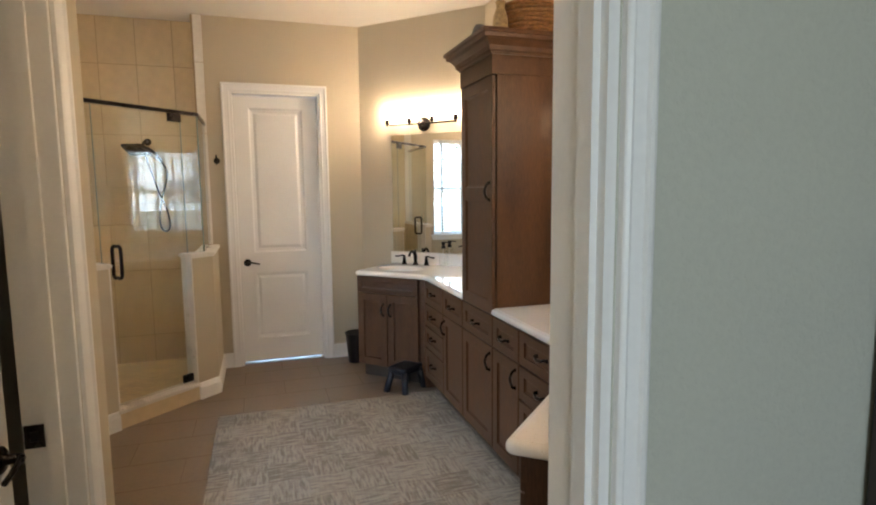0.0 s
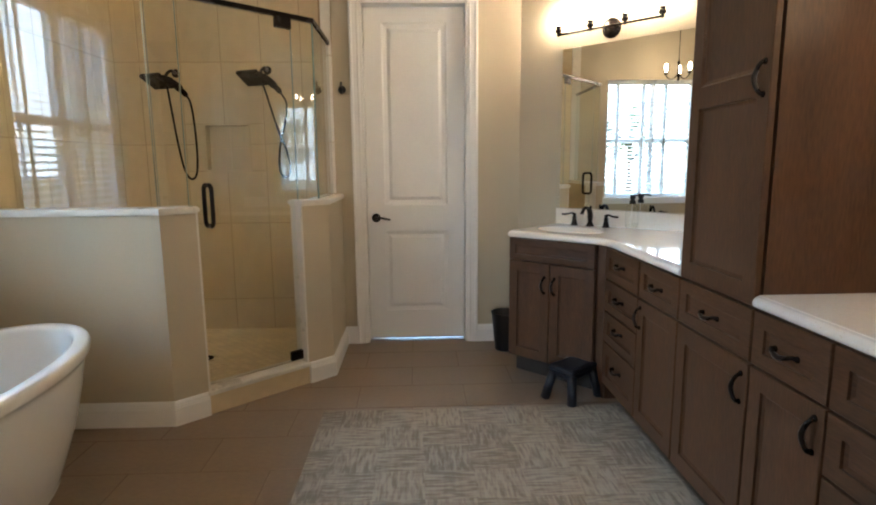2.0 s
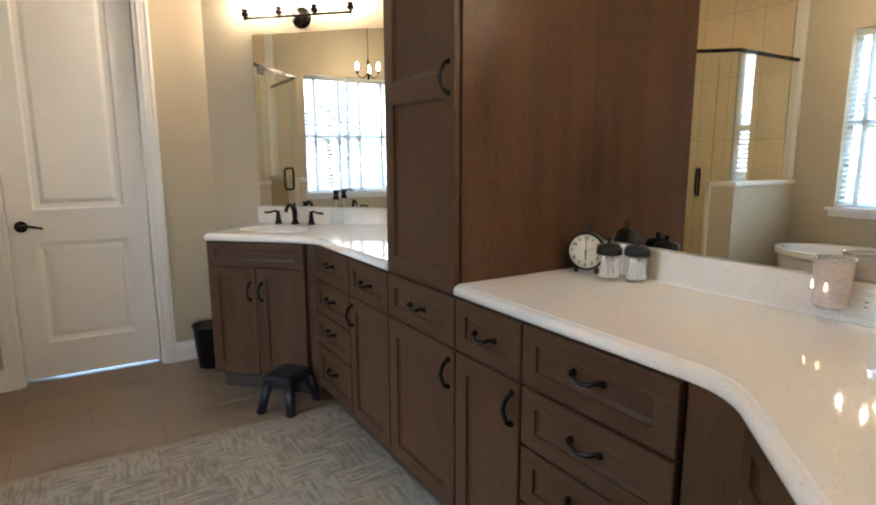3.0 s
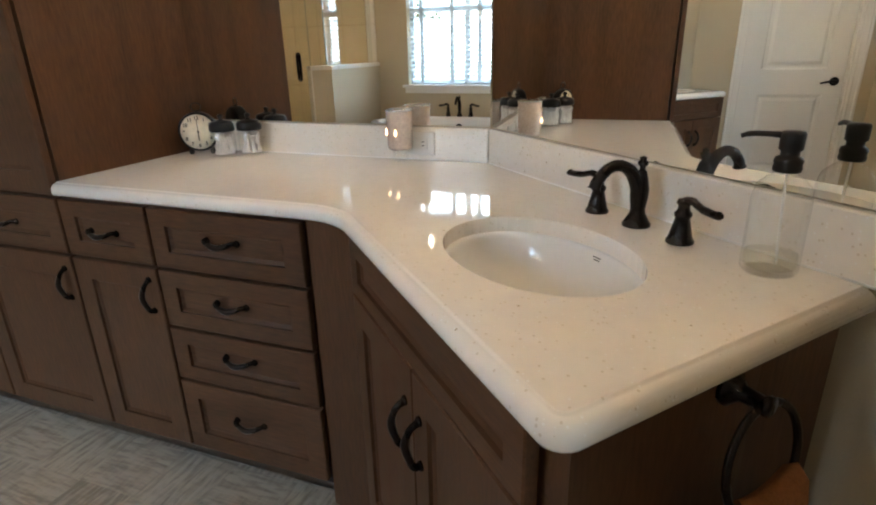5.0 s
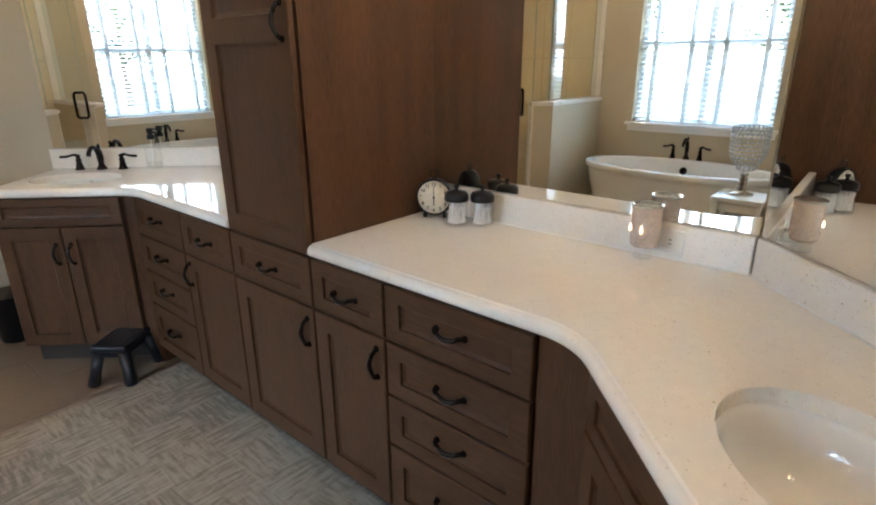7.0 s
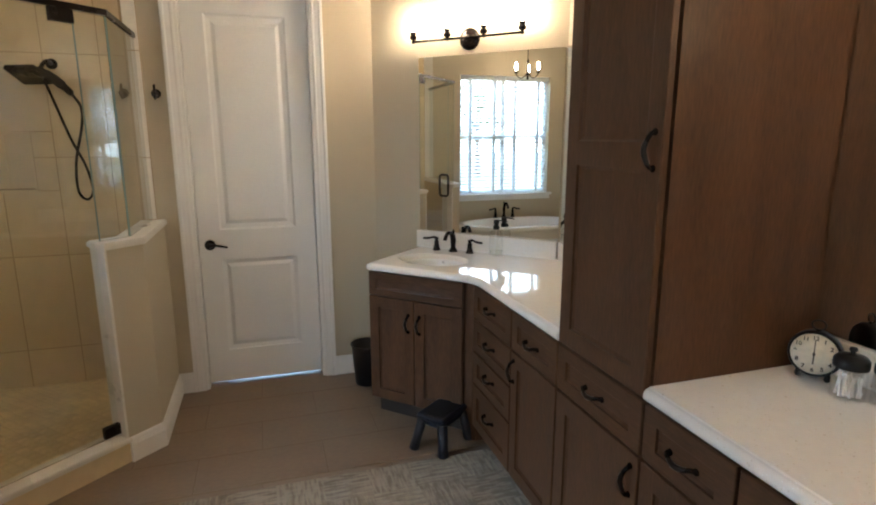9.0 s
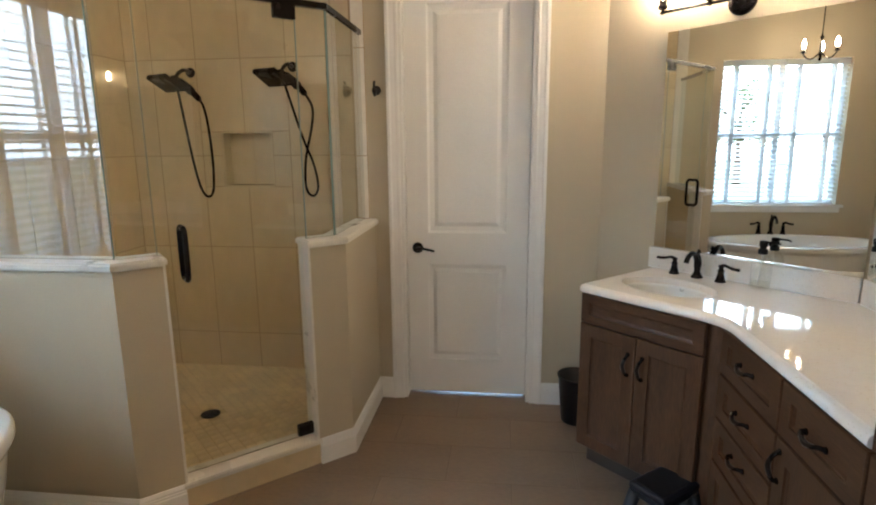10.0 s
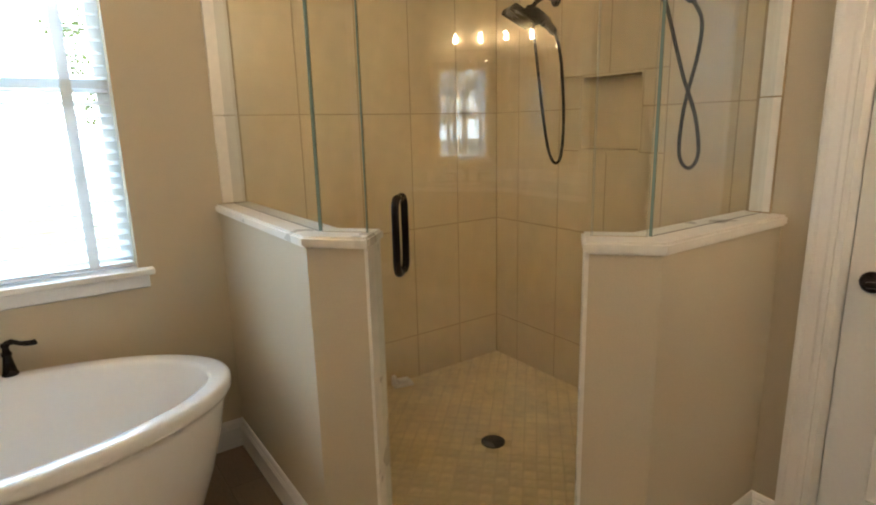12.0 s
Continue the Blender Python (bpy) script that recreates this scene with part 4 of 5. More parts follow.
def faucet(m, label, group="faucets"):
    ob = thing("faucet", m, label, "faucet", group)
    part("spout_base", lathe(bmesh.new(), [(0, 0), (0.030, 0), (0.030, 0.006), (0.025, 0.014), (0.0165, 0.032), (0.0155, 0.042), (0.019, 0.070), (0.0195, 0.090), (0.015, 0.116), (0.011, 0.132), (0, 0.134)], 20), BRONZE, ob, "", pose(0, 0.004, 0))
    part("spout", tube(bmesh.new(), bend([(0, 0.004, 0.066), (0, -0.006, 0.100), (0, -0.026, 0.134), (0, -0.056, 0.150), (0, -0.086, 0.145), (0, -0.110, 0.122), (0, -0.118, 0.104)], 5), [0.0150] * 6 + [0.0145] * 6 + [0.0135] * 6 + [0.0125] * 6 + [0.0125] * 6 + [0.0155], 12), BRONZE, ob)
    part("lift_knob", lathe(bmesh.new(), [(0.006, 0.125), (0.007, 0.130), (0.006, 0.140), (0.011, 0.146), (0.011, 0.152), (0.006, 0.156), (0.008, 0.162), (0, 0.166)], 12, pose(0, 0.006, 0)), BRONZE, ob)
    tap_handle(ob, -0.124, -1)
    tap_handle(ob, 0.124, 1)
    ob.scale = (0.9, 0.9, 0.82)
    return ob


faucet(pose(1.194, 1.232, 0.910, 0, 0, -135), "oil-rubbed bronze three-piece faucet behind the near sink")
faucet(pose(1.240, 4.722, 0.910, 0, 0, -45), "oil-rubbed bronze three-piece faucet behind the far sink")


# ---- things on the counters ----
def soap_bottle(m, label):
    ob = thing("soap_dispenser", m, label, "soap dispenser", "soap dispensers")
    bm = lathe(bmesh.new(), [(0, 0.0), (0.036, 0.0), (0.040, 0.004), (0.0405, 0.010), (0.0405, 0.115), (0.036, 0.134), (0.024, 0.147), (0.015, 0.152), (0.014, 0.165), (0.0115, 0.166)], 32)
    bottle = part("bottle", bm, JAR, ob, "clear glass bottle")
    bottle.visible_shadow = False
    part("liquid", lathe(bmesh.new(), [(0, 0.007), (0.030, 0.0072), (0.0365, 0.011), (0.0365, 0.030), (0, 0.030)], 24), SOAP, ob, "little clear soap left in it")
    part("collar", lathe(bmesh.new(), [(0, 0.155), (0.0185, 0.155), (0.0195, 0.160), (0.0185, 0.165), (0.0195, 0.170), (0.0180, 0.175), (0.0125, 0.178), (0.0125, 0.184), (0.0160, 0.187), (0.0165, 0.208), (0.0145, 0.212), (0, 0.213)], 20), BLACK, ob, "black pump collar")
    part("nozzle", tube(bmesh.new(), bend([(0, 0, 0.205), (-0.02, 0, 0.207), (-0.052, 0, 0.207), (-0.066, 0, 0.203)], 4), [0.0048] * 5 + [0.0042] * 5 + [0.0036] * 3, 8), BLACK, ob)
    part("dip_tube", tube(bmesh.new(), [(0, 0, 0.160), (0.004, 0.002, 0.09), (0.010, 0.004, 0.010)], 0.0022, 6), PLATE, ob)
    return ob


soap_bottle(pose(1.015, 1.030, 0.910, 0, 0, -95), "clear glass soap dispenser with a black pump by the near sink")
soap_bottle(pose(1.442, 4.535, 0.910, 0, 0, 140), "clear glass soap dispenser with a black pump by the far sink")


def clock():
    ob = thing("alarm_clock", pose(1.635, 2.690, 0.910, 0, 0, -62), "round black alarm clock with an ivory face reading six", "clock")
    turn = pose(0, 0, 0.078, 90, 0, 0)
    case = part("case", lathe(bmesh.new(), [(0, -0.022), (0.060, -0.022), (0.066, -0.012), (0.067, 0.010), (0.065, 0.019), (0.0612, 0.0205), (0.0590, 0.014), (0, 0.014)], 36), BLACK, ob, "black metal case", turn)
    part("face", lathe(bmesh.new(), [(0, 0.0165), (0.0588, 0.0165), (0.0588, 0.0145), (0, 0.0145)], 36), IVORY, case, "worn ivory dial")
    num = bmesh.new()
    for h in range(12):
        a = radians(30 * h)
        txt = bpy.data.curves.new("numeral", "FONT")
        txt.body, txt.size, txt.align_x, txt.align_y = str(h or 12), 0.0165, "CENTER", "CENTER"
        txt.offset = 0.0005
        tmp = bpy.data.objects.new("numeral", txt)
        me = bpy.data.meshes.new_from_object(tmp)
        bpy.data.objects.remove(tmp)
        n0 = len(num.verts)
        num.from_mesh(me)
        bpy.data.meshes.remove(me)
        num.verts.ensure_lookup_table()
        bmesh.ops.translate(num, vec=(0.0465 * math.sin(a), 0.0465 * math.cos(a), 0.0170), verts=num.verts[n0:])
    part("numerals", num, INK, case, "dark numerals")
    tips = bmesh.new()
    box(tips, -0.0012, 0.0012, -0.006, 0.042, 0.0172, 0.0180)
    box(tips, -0.0018, 0.0018, -0.030, 0.006, 0.0172, 0.0182)
    lathe(tips, [(0, 0.0185), (0.004, 0.0185), (0.004, 0.017), (0, 0.017)], 10)
    part("pointers", tips, INK, case)
    part("ring", tube(bmesh.new(), [(0.017 * math.cos(t), 0, 0.160 + 0.014 * math.sin(t)) for t in (i * math.pi / 8 for i in range(17))], 0.0022, 6), BLACK, ob)
    part("stem", lathe(bmesh.new(), [(0, 0.140), (0.008, 0.140), (0.006, 0.148), (0, 0.150)], 10), BLACK, ob)
    for x in (-0.036, 0.036):
        part("foot", lathe(bmesh.new(), [(0, 0), (0.006, 0), (0.009, 0.006), (0.006, 0.022), (0, 0.024)], 10), BLACK, ob, "", pose(x, 0, 0))


clock()


def swab_jar(m, label, balls):
    ob = thing("canister", m, label, "jar", "cotton jars")
    j = part("jar", lathe(bmesh.new(), [(0, 0), (0.037, 0), (0.040, 0.004), (0.040, 0.074), (0.036, 0.082), (0.036, 0.090), (0.0335, 0.091)], 28), JAR, ob, "clear glass jar")
    j.visible_shadow = False
    part("lid", lathe(bmesh.new(), [(0, 0.086), (0.0405, 0.086), (0.0415, 0.094), (0.0405, 0.108), (0.034, 0.116), (0.015, 0.120), (0.006, 0.123), (0.006, 0.128), (0.010, 0.133), (0.008, 0.140), (0, 0.142)], 28), BLACK, ob, "black metal lid with a knob")
    rnd = random.Random(5 if balls else 9)
    if balls:
        bm = bmesh.new()
        for i in range(16):
            a, r, z = rnd.random() * 6.28, 0.022 * math.sqrt(rnd.random()), 0.018 + 0.055 * (i // 5) / 3
            bmesh.ops.create_icosphere(bm, subdivisions=2, radius=0.0125, matrix=pose(r * math.cos(a), r * math.sin(a), z))
        for v in bm.verts:
            v.co += Vector((rnd.uniform(-1, 1), rnd.uniform(-1, 1), rnd.uniform(-1, 1))) * 0.001
        part("cotton_balls", bm, COTTON, ob, "white cotton balls")
    else:
        bm = bmesh.new()
        for i in range(80):
            a, r = rnd.random() * 6.28, 0.033 * math.sqrt(rnd.random())
            p = Vector((r * math.cos(a), r * math.sin(a), 0.010))
            q = Vector((p.x * 0.7 + rnd.uniform(-0.012, 0.012), p.y * 0.7 + rnd.uniform(-0.012, 0.012), rnd.uniform(0.070, 0.082)))
            tube(bm, [p, p.lerp(q, 0.10), p.lerp(q, 0.18), p.lerp(q, 0.82), p.lerp(q, 0.90), q], [0.0028, 0.0040, 0.0019, 0.0019, 0.0040, 0.0028], 6)
        part("cotton_swabs", bm, COTTON, ob, "white cotton swabs")


swab_jar(pose(1.612, 2.572, 0.910), "small glass jar of cotton swabs with a black lid", False)
swab_jar(pose(1.662, 2.500, 0.910), "small glass jar of cotton swabs with a black lid", False)


def warmer():
    XS = XV - 0.0235
    out = thing("wall_outlet", pose(XS, 1.905, 0.962, 0, 0, -90), "white wall outlet in the backsplash", "outlet")
    part("plate", boxed(-0.058, 0.058, -0.006, 0, -0.036, 0.036, 0.003), PLATE, out)
    part("socket", boxed(-0.034, 0.034, -0.008, -0.005, -0.017, 0.017, 0.001), PLATE, out)
    slots = bmesh.new()
    for x in (-0.020, 0.020):
        for z in (-0.006, 0.006):
            box(slots, x - 0.0045, x + 0.0045, -0.0086, -0.007, z - 0.0012, z + 0.0012)
    tagged(part("slot", slots, INK, out), kind="stuff")
    w = thing("plug_in_warmer", pose(XS - 0.058, 1.940, 0.952, 0, 0, -90), "plug-in wax warmer with two glowing lamp reflections on its frosted glass cup", "night light")
    part("plug", boxed(-0.016, 0.016, 0.010, 0.050, -0.012, 0.022, 0.004), PLATE, w)
    cup = part("cup", lathe(bmesh.new(), [(0, 0.0), (0.030, 0.0), (0.036, 0.004), (0.038, 0.012), (0.041, 0.118), (0.0385, 0.118), (0.0355, 0.013), (0, 0.010)], 32), CREAMG, w, "frosted cream glass cup")
    part("dish", lathe(bmesh.new(), [(0.040, 0.114), (0.044, 0.118), (0.041, 0.121), (0.028, 0.110), (0, 0.108)], 32), SILVER, w, "shiny shallow wax dish")
    part("foot", lathe(bmesh.new(), [(0, -0.034), (0.024, -0.034), (0.026, -0.030), (0.020, -0.012), (0.029, 0.0), (0, 0.0)], 24), JAR, w, "clear glass foot")
    # no bulbs here: glowing flame shapes on the cup imitate reflected lamps
    for x, y in ((-0.033, -0.024), (0.004, -0.041)):
        part("bulb", lathe(bmesh.new(), [(0, 0.044), (0.0026, 0.046), (0.0034, 0.052), (0.0018, 0.060), (0, 0.067)], 10), GLINT, w, "small glowing shape in place of a lamp's reflection", pose(x, y, 0))


warmer()

# towel ring on the end panel
_mid = Vector(C_TIP).lerp(Vector(C_END), 0.545) + _in * 0.035
ring = thing("towel_ring", pose(_mid.x, _mid.y, 0.830, 0, 0, math.degrees(math.atan2(_e.y, _e.x))), "oil-rubbed bronze towel ring on the cabinet end", "towel ring")
part("rose", lathe(bmesh.new(), [(0, 0), (0.026, 0), (0.026, 0.006), (0.018, 0.012), (0.011, 0.020), (0.010, 0.045), (0.014, 0.050), (0.014, 0.056), (0, 0.058)], 18, pose(0, 0, 0, 90, 0, 0)), BRONZE, ring)
part("ring", tube(bmesh.new(), [(0.075 * math.sin(t), -0.048 - 0.012 * (1 - math.cos(t)), -0.075 + 0.075 * math.cos(t)) for t in (i * math.pi / 16 for i in range(33))], 0.0055, 8), BRONZE, ring)
cl = thing("hand_towel", pose(_mid.x, _mid.y, 0.30, 0, 0, math.degrees(math.atan2(_e.y, _e.x))), "rust orange hand towel hung through the ring", "towel")
tb = bmesh.new()
rows = []
for j in range(33):
    v = j / 32
    over = (v - 0.5) * 0.90                                  # length from the fold over the ring
    drop = max(0.0, abs(over) - 0.028)
    a = max(-1.0, min(1.0, over / 0.028)) * math.pi / 2
    row = []
    for i in range(29):
        u = i / 14 - 1
        wave = math.sin(u * 7.0 + 0.6) * min(1, drop / 0.14) * 0.010
        half = 0.062 + 0.020 * min(1, drop / 0.18)
        sag = 0.016 * (1 - u * u)
        row.append(tb.verts.new((half * u, -0.072 - 0.017 * math.sin(a) - wave * (1 if over > 0 else 0.6), 0.418 + 0.016 * math.cos(a) - sag - drop * (0.84 if over < 0 else 0.80))))
    rows.append(row)
for a, b in zip(rows, rows[1:]):
    for i in range(28):
        f = tb.faces.new((a[i], a[i + 1], b[i + 1], b[i]))
        f.smooth = True
bmesh.ops.solidify(tb, geom=tb.faces[:], thickness=0.007)
part("cloth", tb, TOWEL, cl)

# ---- vanity lights ----
def light_bar(m, label, lit):
    """Bar along local x, out along -y, with four candle bulbs."""
    ob = thing("vanity_light", m, label, "wall light", "vanity lights")
    part("backplate", lathe(bmesh.new(), [(0, 0), (0.062, 0), (0.062, 0.008), (0.056, 0.016), (0.030, 0.022), (0.012, 0.026), (0.010, 0.062), (0, 0.064)], 28, pose(0, 0, 0, 90, 0, 0)), BRONZE, ob)
    part("bar", tube(bmesh.new(), [(-0.345, -0.066, 0), (0.345, -0.066, 0)], 0.0075, 10), BRONZE, ob)
    for x in (-0.335, -0.112, 0.112, 0.335):
        cup = part("cup", lathe(bmesh.new(), [(0, -0.010), (0.007, -0.010), (0.008, 0.010), (0.020, 0.014), (0.023, 0.024), (0.021, 0.034), (0.014, 0.038), (0.019, 0.044), (0.019, 0.056), (0.010, 0.060), (0, 0.060)], 16), BRONZE, ob, "", pose(x, -0.066, 0))
        part("bulb", lathe(bmesh.new(), [(0, 0.060), (0.010, 0.060), (0.018, 0.076), (0.0215, 0.095), (0.017, 0.120), (0.007, 0.144), (0, 0.152)], 12), lit, cup, "glowing flame-shaped bulb")
    return ob


light_bar(pose(1.342, FAR - 1.342, 2.135, 0, 0, -45), "bronze four-bulb vanity light above the far mirror", BULB)
light_bar(pose(*near_pt(1.432), 2.060, 0, 0, math.degrees(A_NEAR) - 180), "bronze four-bulb vanity light above the near mirror", BULB2)

# chandelier over the tub
ch = thing("chandelier", pose(-1.45, 3.0, 2.215), "small dark bronze chandelier with candle bulbs over the tub", "chandelier")
part("stem", lathe(bmesh.new(), [(0, 0), (0.010, 0.010), (0.016, 0.022), (0.008, 0.034), (0.012, 0.050), (0.022, 0.062), (0.012, 0.080), (0.008, 0.180), (0.018, 0.200), (0.008, 0.220), (0.004, 0.24), (0.004, 0.795), (0.05, 0.805), (0.06, 0.822), (0, 0.824)], 14), BRONZE, ch)
for i in range(3):
    a = radians(90 + 120 * i)
    arm = part("arm", tube(bmesh.new(), bend([(0.01, 0, 0.07), (0.06, 0, 0.025), (0.10, 0, 0.025), (0.135, 0, 0.055), (0.14, 0, 0.075)], 5), 0.006, 8), BRONZE, ch, "", pose(0, 0, 0, 0, 0, math.degrees(a)))
    part("cup", lathe(bmesh.new(), [(0, 0.070), (0.020, 0.072), (0.026, 0.080), (0.012, 0.084), (0.012, 0.105), (0, 0.105)], 14, pose(0.14, 0, 0)), BRONZE, arm)
    part("bulb", lathe(bmesh.new(), [(0, 0.105), (0.008, 0.105), (0.014, 0.125), (0.016, 0.140), (0.012, 0.165), (0.004, 0.185), (0, 0.190)], 10, pose(0.14, 0, 0)), BULB, arm, "glowing flame-shaped bulb")

# ---- tub ----
TC = (-1.585, 2.955)
tub = thing("bathtub", pose(TC[0], TC[1], 0), "white oval freestanding bathtub under the window", "bathtub")
tp = []
for f, z in ((0.70, 0.0), (0.705, 0.02), (0.77, 0.10), (0.86, 0.25), (0.925, 0.40), (0.955, 0.50), (0.962, 0.522), (0.99, 0.530), (1.0, 0.542), (1.0, 0.566), (0.992, 0.576), (0.975, 0.580), (0.90, 0.580), (0.885, 0.576), (0.875, 0.562), (0.84, 0.42), (0.78, 0.25), (0.68, 0.16), (0.50, 0.135), (0.2, 0.13), (0, 0.13)):
    tp.append((f, z))
bm = lathe(bmesh.new(), tp, 72)
for v in bm.verts:
    f = math.hypot(v.co.x, v.co.y)
    a = math.atan2(v.co.y, v.co.x)
    inset = 1 - f
    v.co.z *= 1.03
    v.co.x = (0.425 - inset * 0.52) * math.cos(a) if f > 0.01 else 0
    v.co.y = (0.815 - inset * 0.62) * math.sin(a) if f > 0.01 else 0
    if f < 0.55:
        v.co.x, v.co.y = f * 0.36 * math.cos(a), f * 0.95 * math.sin(a)
part("shell", bm, PORCELAIN, tub)
part("overflow", lathe(bmesh.new(), [(0, 0.006), (0.030, 0.005), (0.034, 0), (0.034, -0.004), (0, -0.004)], 20), BRONZE, tub, "round bronze overflow cover", pose(-0.338, 0.05, 0.50, 0, 80, 0))
tubtap = faucet(pose(-1.975, 3.015, 0.597, 0, 0, 90), "oil-rubbed bronze three-piece faucet on the tub rim", "tub faucet")
tubtap.scale = (0.95, 1.0, 1.22)

# side stand with the mercury-glass candle holder
stand = thing("side_stand", pose(-1.10, 2.32, 0), "small white side stand next to the tub", "stand")
part("top", boxed(-0.17, 0.17, -0.17, 0.17, 0.49, 0.523, 0.006, 2), WHITE, stand)
for x in (-0.145, 0.145):
    for y in (-0.145, 0.145):
        part("leg", boxed(x - 0.018, x + 0.018, y - 0.018, y + 0.018, 0, 0.49, 0.003), WHITE, stand)
part("apron", boxed(-0.135, 0.135, -0.135, 0.135, 0.42, 0.49), WHITE, stand)
gob = thing("candle_holder", pose(-1.12, 2.335, 0.523), "tall clear hobnail-glass hurricane candle holder on the white stand", "candle holder")
part("stem", lathe(bmesh.new(), [(0, 0), (0.080, 0), (0.080, 0.006), (0.050, 0.016), (0.026, 0.030), (0.036, 0.045), (0.026, 0.060), (0.038, 0.078), (0.026, 0.096), (0.034, 0.112), (0.022, 0.128), (0.030, 0.142), (0.026, 0.156), (0, 0.158)], 28), SILVER, gob, "beaded silvery stem")


def cup_radius(t):
    return 0.030 + 0.085 * math.sin(min(1, t * 1.9) * math.pi / 2) + 0.006 * t


part("cup", lathe(bmesh.new(), [(0, 0.157)] + [(cup_radius(i / 16), 0.157 + 0.325 * i / 16) for i in range(17)], 36), JAR, gob, "clear glass cup")
dots = bmesh.new()
for k in range(11):
    t = 0.10 + 0.86 * k / 10
    r, z = cup_radius(t), 0.157 + 0.325 * t
    n = max(8, int(2 * math.pi * r / 0.030))
    for i in range(n):
        a = 2 * math.pi * (i + 0.5 * (k % 2)) / n
        lathe(dots, [(0.0115, 0), (0.009, 0.005), (0.004, 0.008), (0, 0.0085)], 8, pose(r * math.cos(a), r * math.sin(a), z) @ pose(0, 0, 0, 90, 0, math.degrees(a) + 90))
tagged(part("hobnail", dots, HOB, gob, "rows of shiny glass knobs"), kind="stuff")
part("rim", tube(bmesh.new(), [(0.121 * math.cos(i * math.pi / 18), 0.121 * math.sin(i * math.pi / 18), 0.482) for i in range(37)], 0.003, 6), SILVER, gob)

# ---- window ----
win = thing("window_1", pose(XW, WY0, WZ0, 0, 0, 90), "white twin window with tree and sky behind the blinds", "window")
tagged(win, kind="structure")
ww, wh = WY1 - WY0, WZ1 - WZ0
wf = bmesh.new()
for a, b in ((0, 0.045), (ww / 2 - 0.030, ww / 2 + 0.030), (ww - 0.045, ww)):
    box(wf, a, b, 0.085, 0.135, 0, wh)
box(wf, 0, ww, 0.0855, 0.1345, 0, 0.045)
box(wf, 0, ww, 0.0855, 0.1345, wh - 0.045, wh)
box(wf, 0, ww, 0.0865, 0.1335, wh / 2 - 0.025, wh / 2 + 0.025)
part("window_frame", wf, WHITE, win)
for a, b in ((0.045, ww / 2 - 0.030), (ww / 2 + 0.030, ww - 0.045)):
    for lo, hi in ((0.045, wh / 2 - 0.025), (wh / 2 + 0.025, wh - 0.045)):
        pane = part("pane", boxed(a - 0.005, b + 0.005, 0.108, 0.113, lo - 0.005, hi + 0.005), PANE, win)
        pane.visible_shadow = False
sb = boxed(-0.055, ww + 0.055, -0.045, 0.084, -0.022, 0.004, 0.006, 2)
part("window_sill", sb, WHITE, win)
part("apron", boxed(-0.035, ww + 0.035, -0.018, -0.001, -0.075, -0.023, 0.004), WHITE, win, "white apron board below the sill")

slat_me = None
for n in range(2):
    a, b = (0.008, ww / 2 - 0.006) if n == 0 else (ww / 2 + 0.006, ww - 0.008)
    w = b - a
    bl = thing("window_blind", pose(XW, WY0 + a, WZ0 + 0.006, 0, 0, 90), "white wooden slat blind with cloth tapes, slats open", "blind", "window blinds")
    part("head_rail", boxed(0, w, 0.020, 0.070, wh - 0.065, wh - 0.008, 0.003), SLAT, bl)
    part("bottom_rail", boxed(0.003, w - 0.003, 0.022, 0.068, 0.006, 0.022, 0.003), SLAT, bl)
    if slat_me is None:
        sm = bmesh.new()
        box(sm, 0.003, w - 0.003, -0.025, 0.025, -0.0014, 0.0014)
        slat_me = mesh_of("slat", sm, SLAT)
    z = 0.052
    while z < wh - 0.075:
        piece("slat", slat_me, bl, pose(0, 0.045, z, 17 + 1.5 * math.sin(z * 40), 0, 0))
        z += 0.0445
    for x in (w * 0.23, w * 0.77):
        for y in (0.0205, 0.0695):
            part("tape", boxed(x - 0.018, x + 0.018, y - 0.0006, y + 0.0006, 0.02, wh - 0.06), TAPE, bl, "cloth ladder tape")
    if n:
        part("cord", tube(bmesh.new(), [(w * 0.20, 0.016, wh - 0.06), (w * 0.20, 0.014, wh - 0.28)], 0.002, 6), SLAT, bl)
        part("tassel", lathe(bmesh.new(), [(0, 0), (0.008, 0.004), (0.006, 0.026), (0, 0.03)], 8, pose(w * 0.20, 0.014, wh - 0.31)), SLAT, bl)

# ---- shower fittings ----
BARZ = 2.13
GY, GX = KY + KT / 2, KX - KT / 2
ca, cbp = slant_x(GY, KT / 2), slant_y(GX, KT / 2)


def panel(name, p, q, z0, z1, label, thick=0.009):
    d = Vector(q) - Vector(p)
    ob = thing(name, pose(p[0], p[1], z0, 0, 0, math.degrees(math.atan2(d.y, d.x))), label, "shower glass", "shower glass")
    g = part("pane", boxed(0, d.length, -thick / 2, thick / 2, 0, z1 - z0, 0.001), GLASS, ob)
    g.visible_shadow = False
    for x in (-0.0009, d.length):
        part("edge", boxed(x, x + 0.0009, -thick / 2, thick / 2, 0, z1 - z0), GEDGE, ob, "pale green polished edge")
    return ob


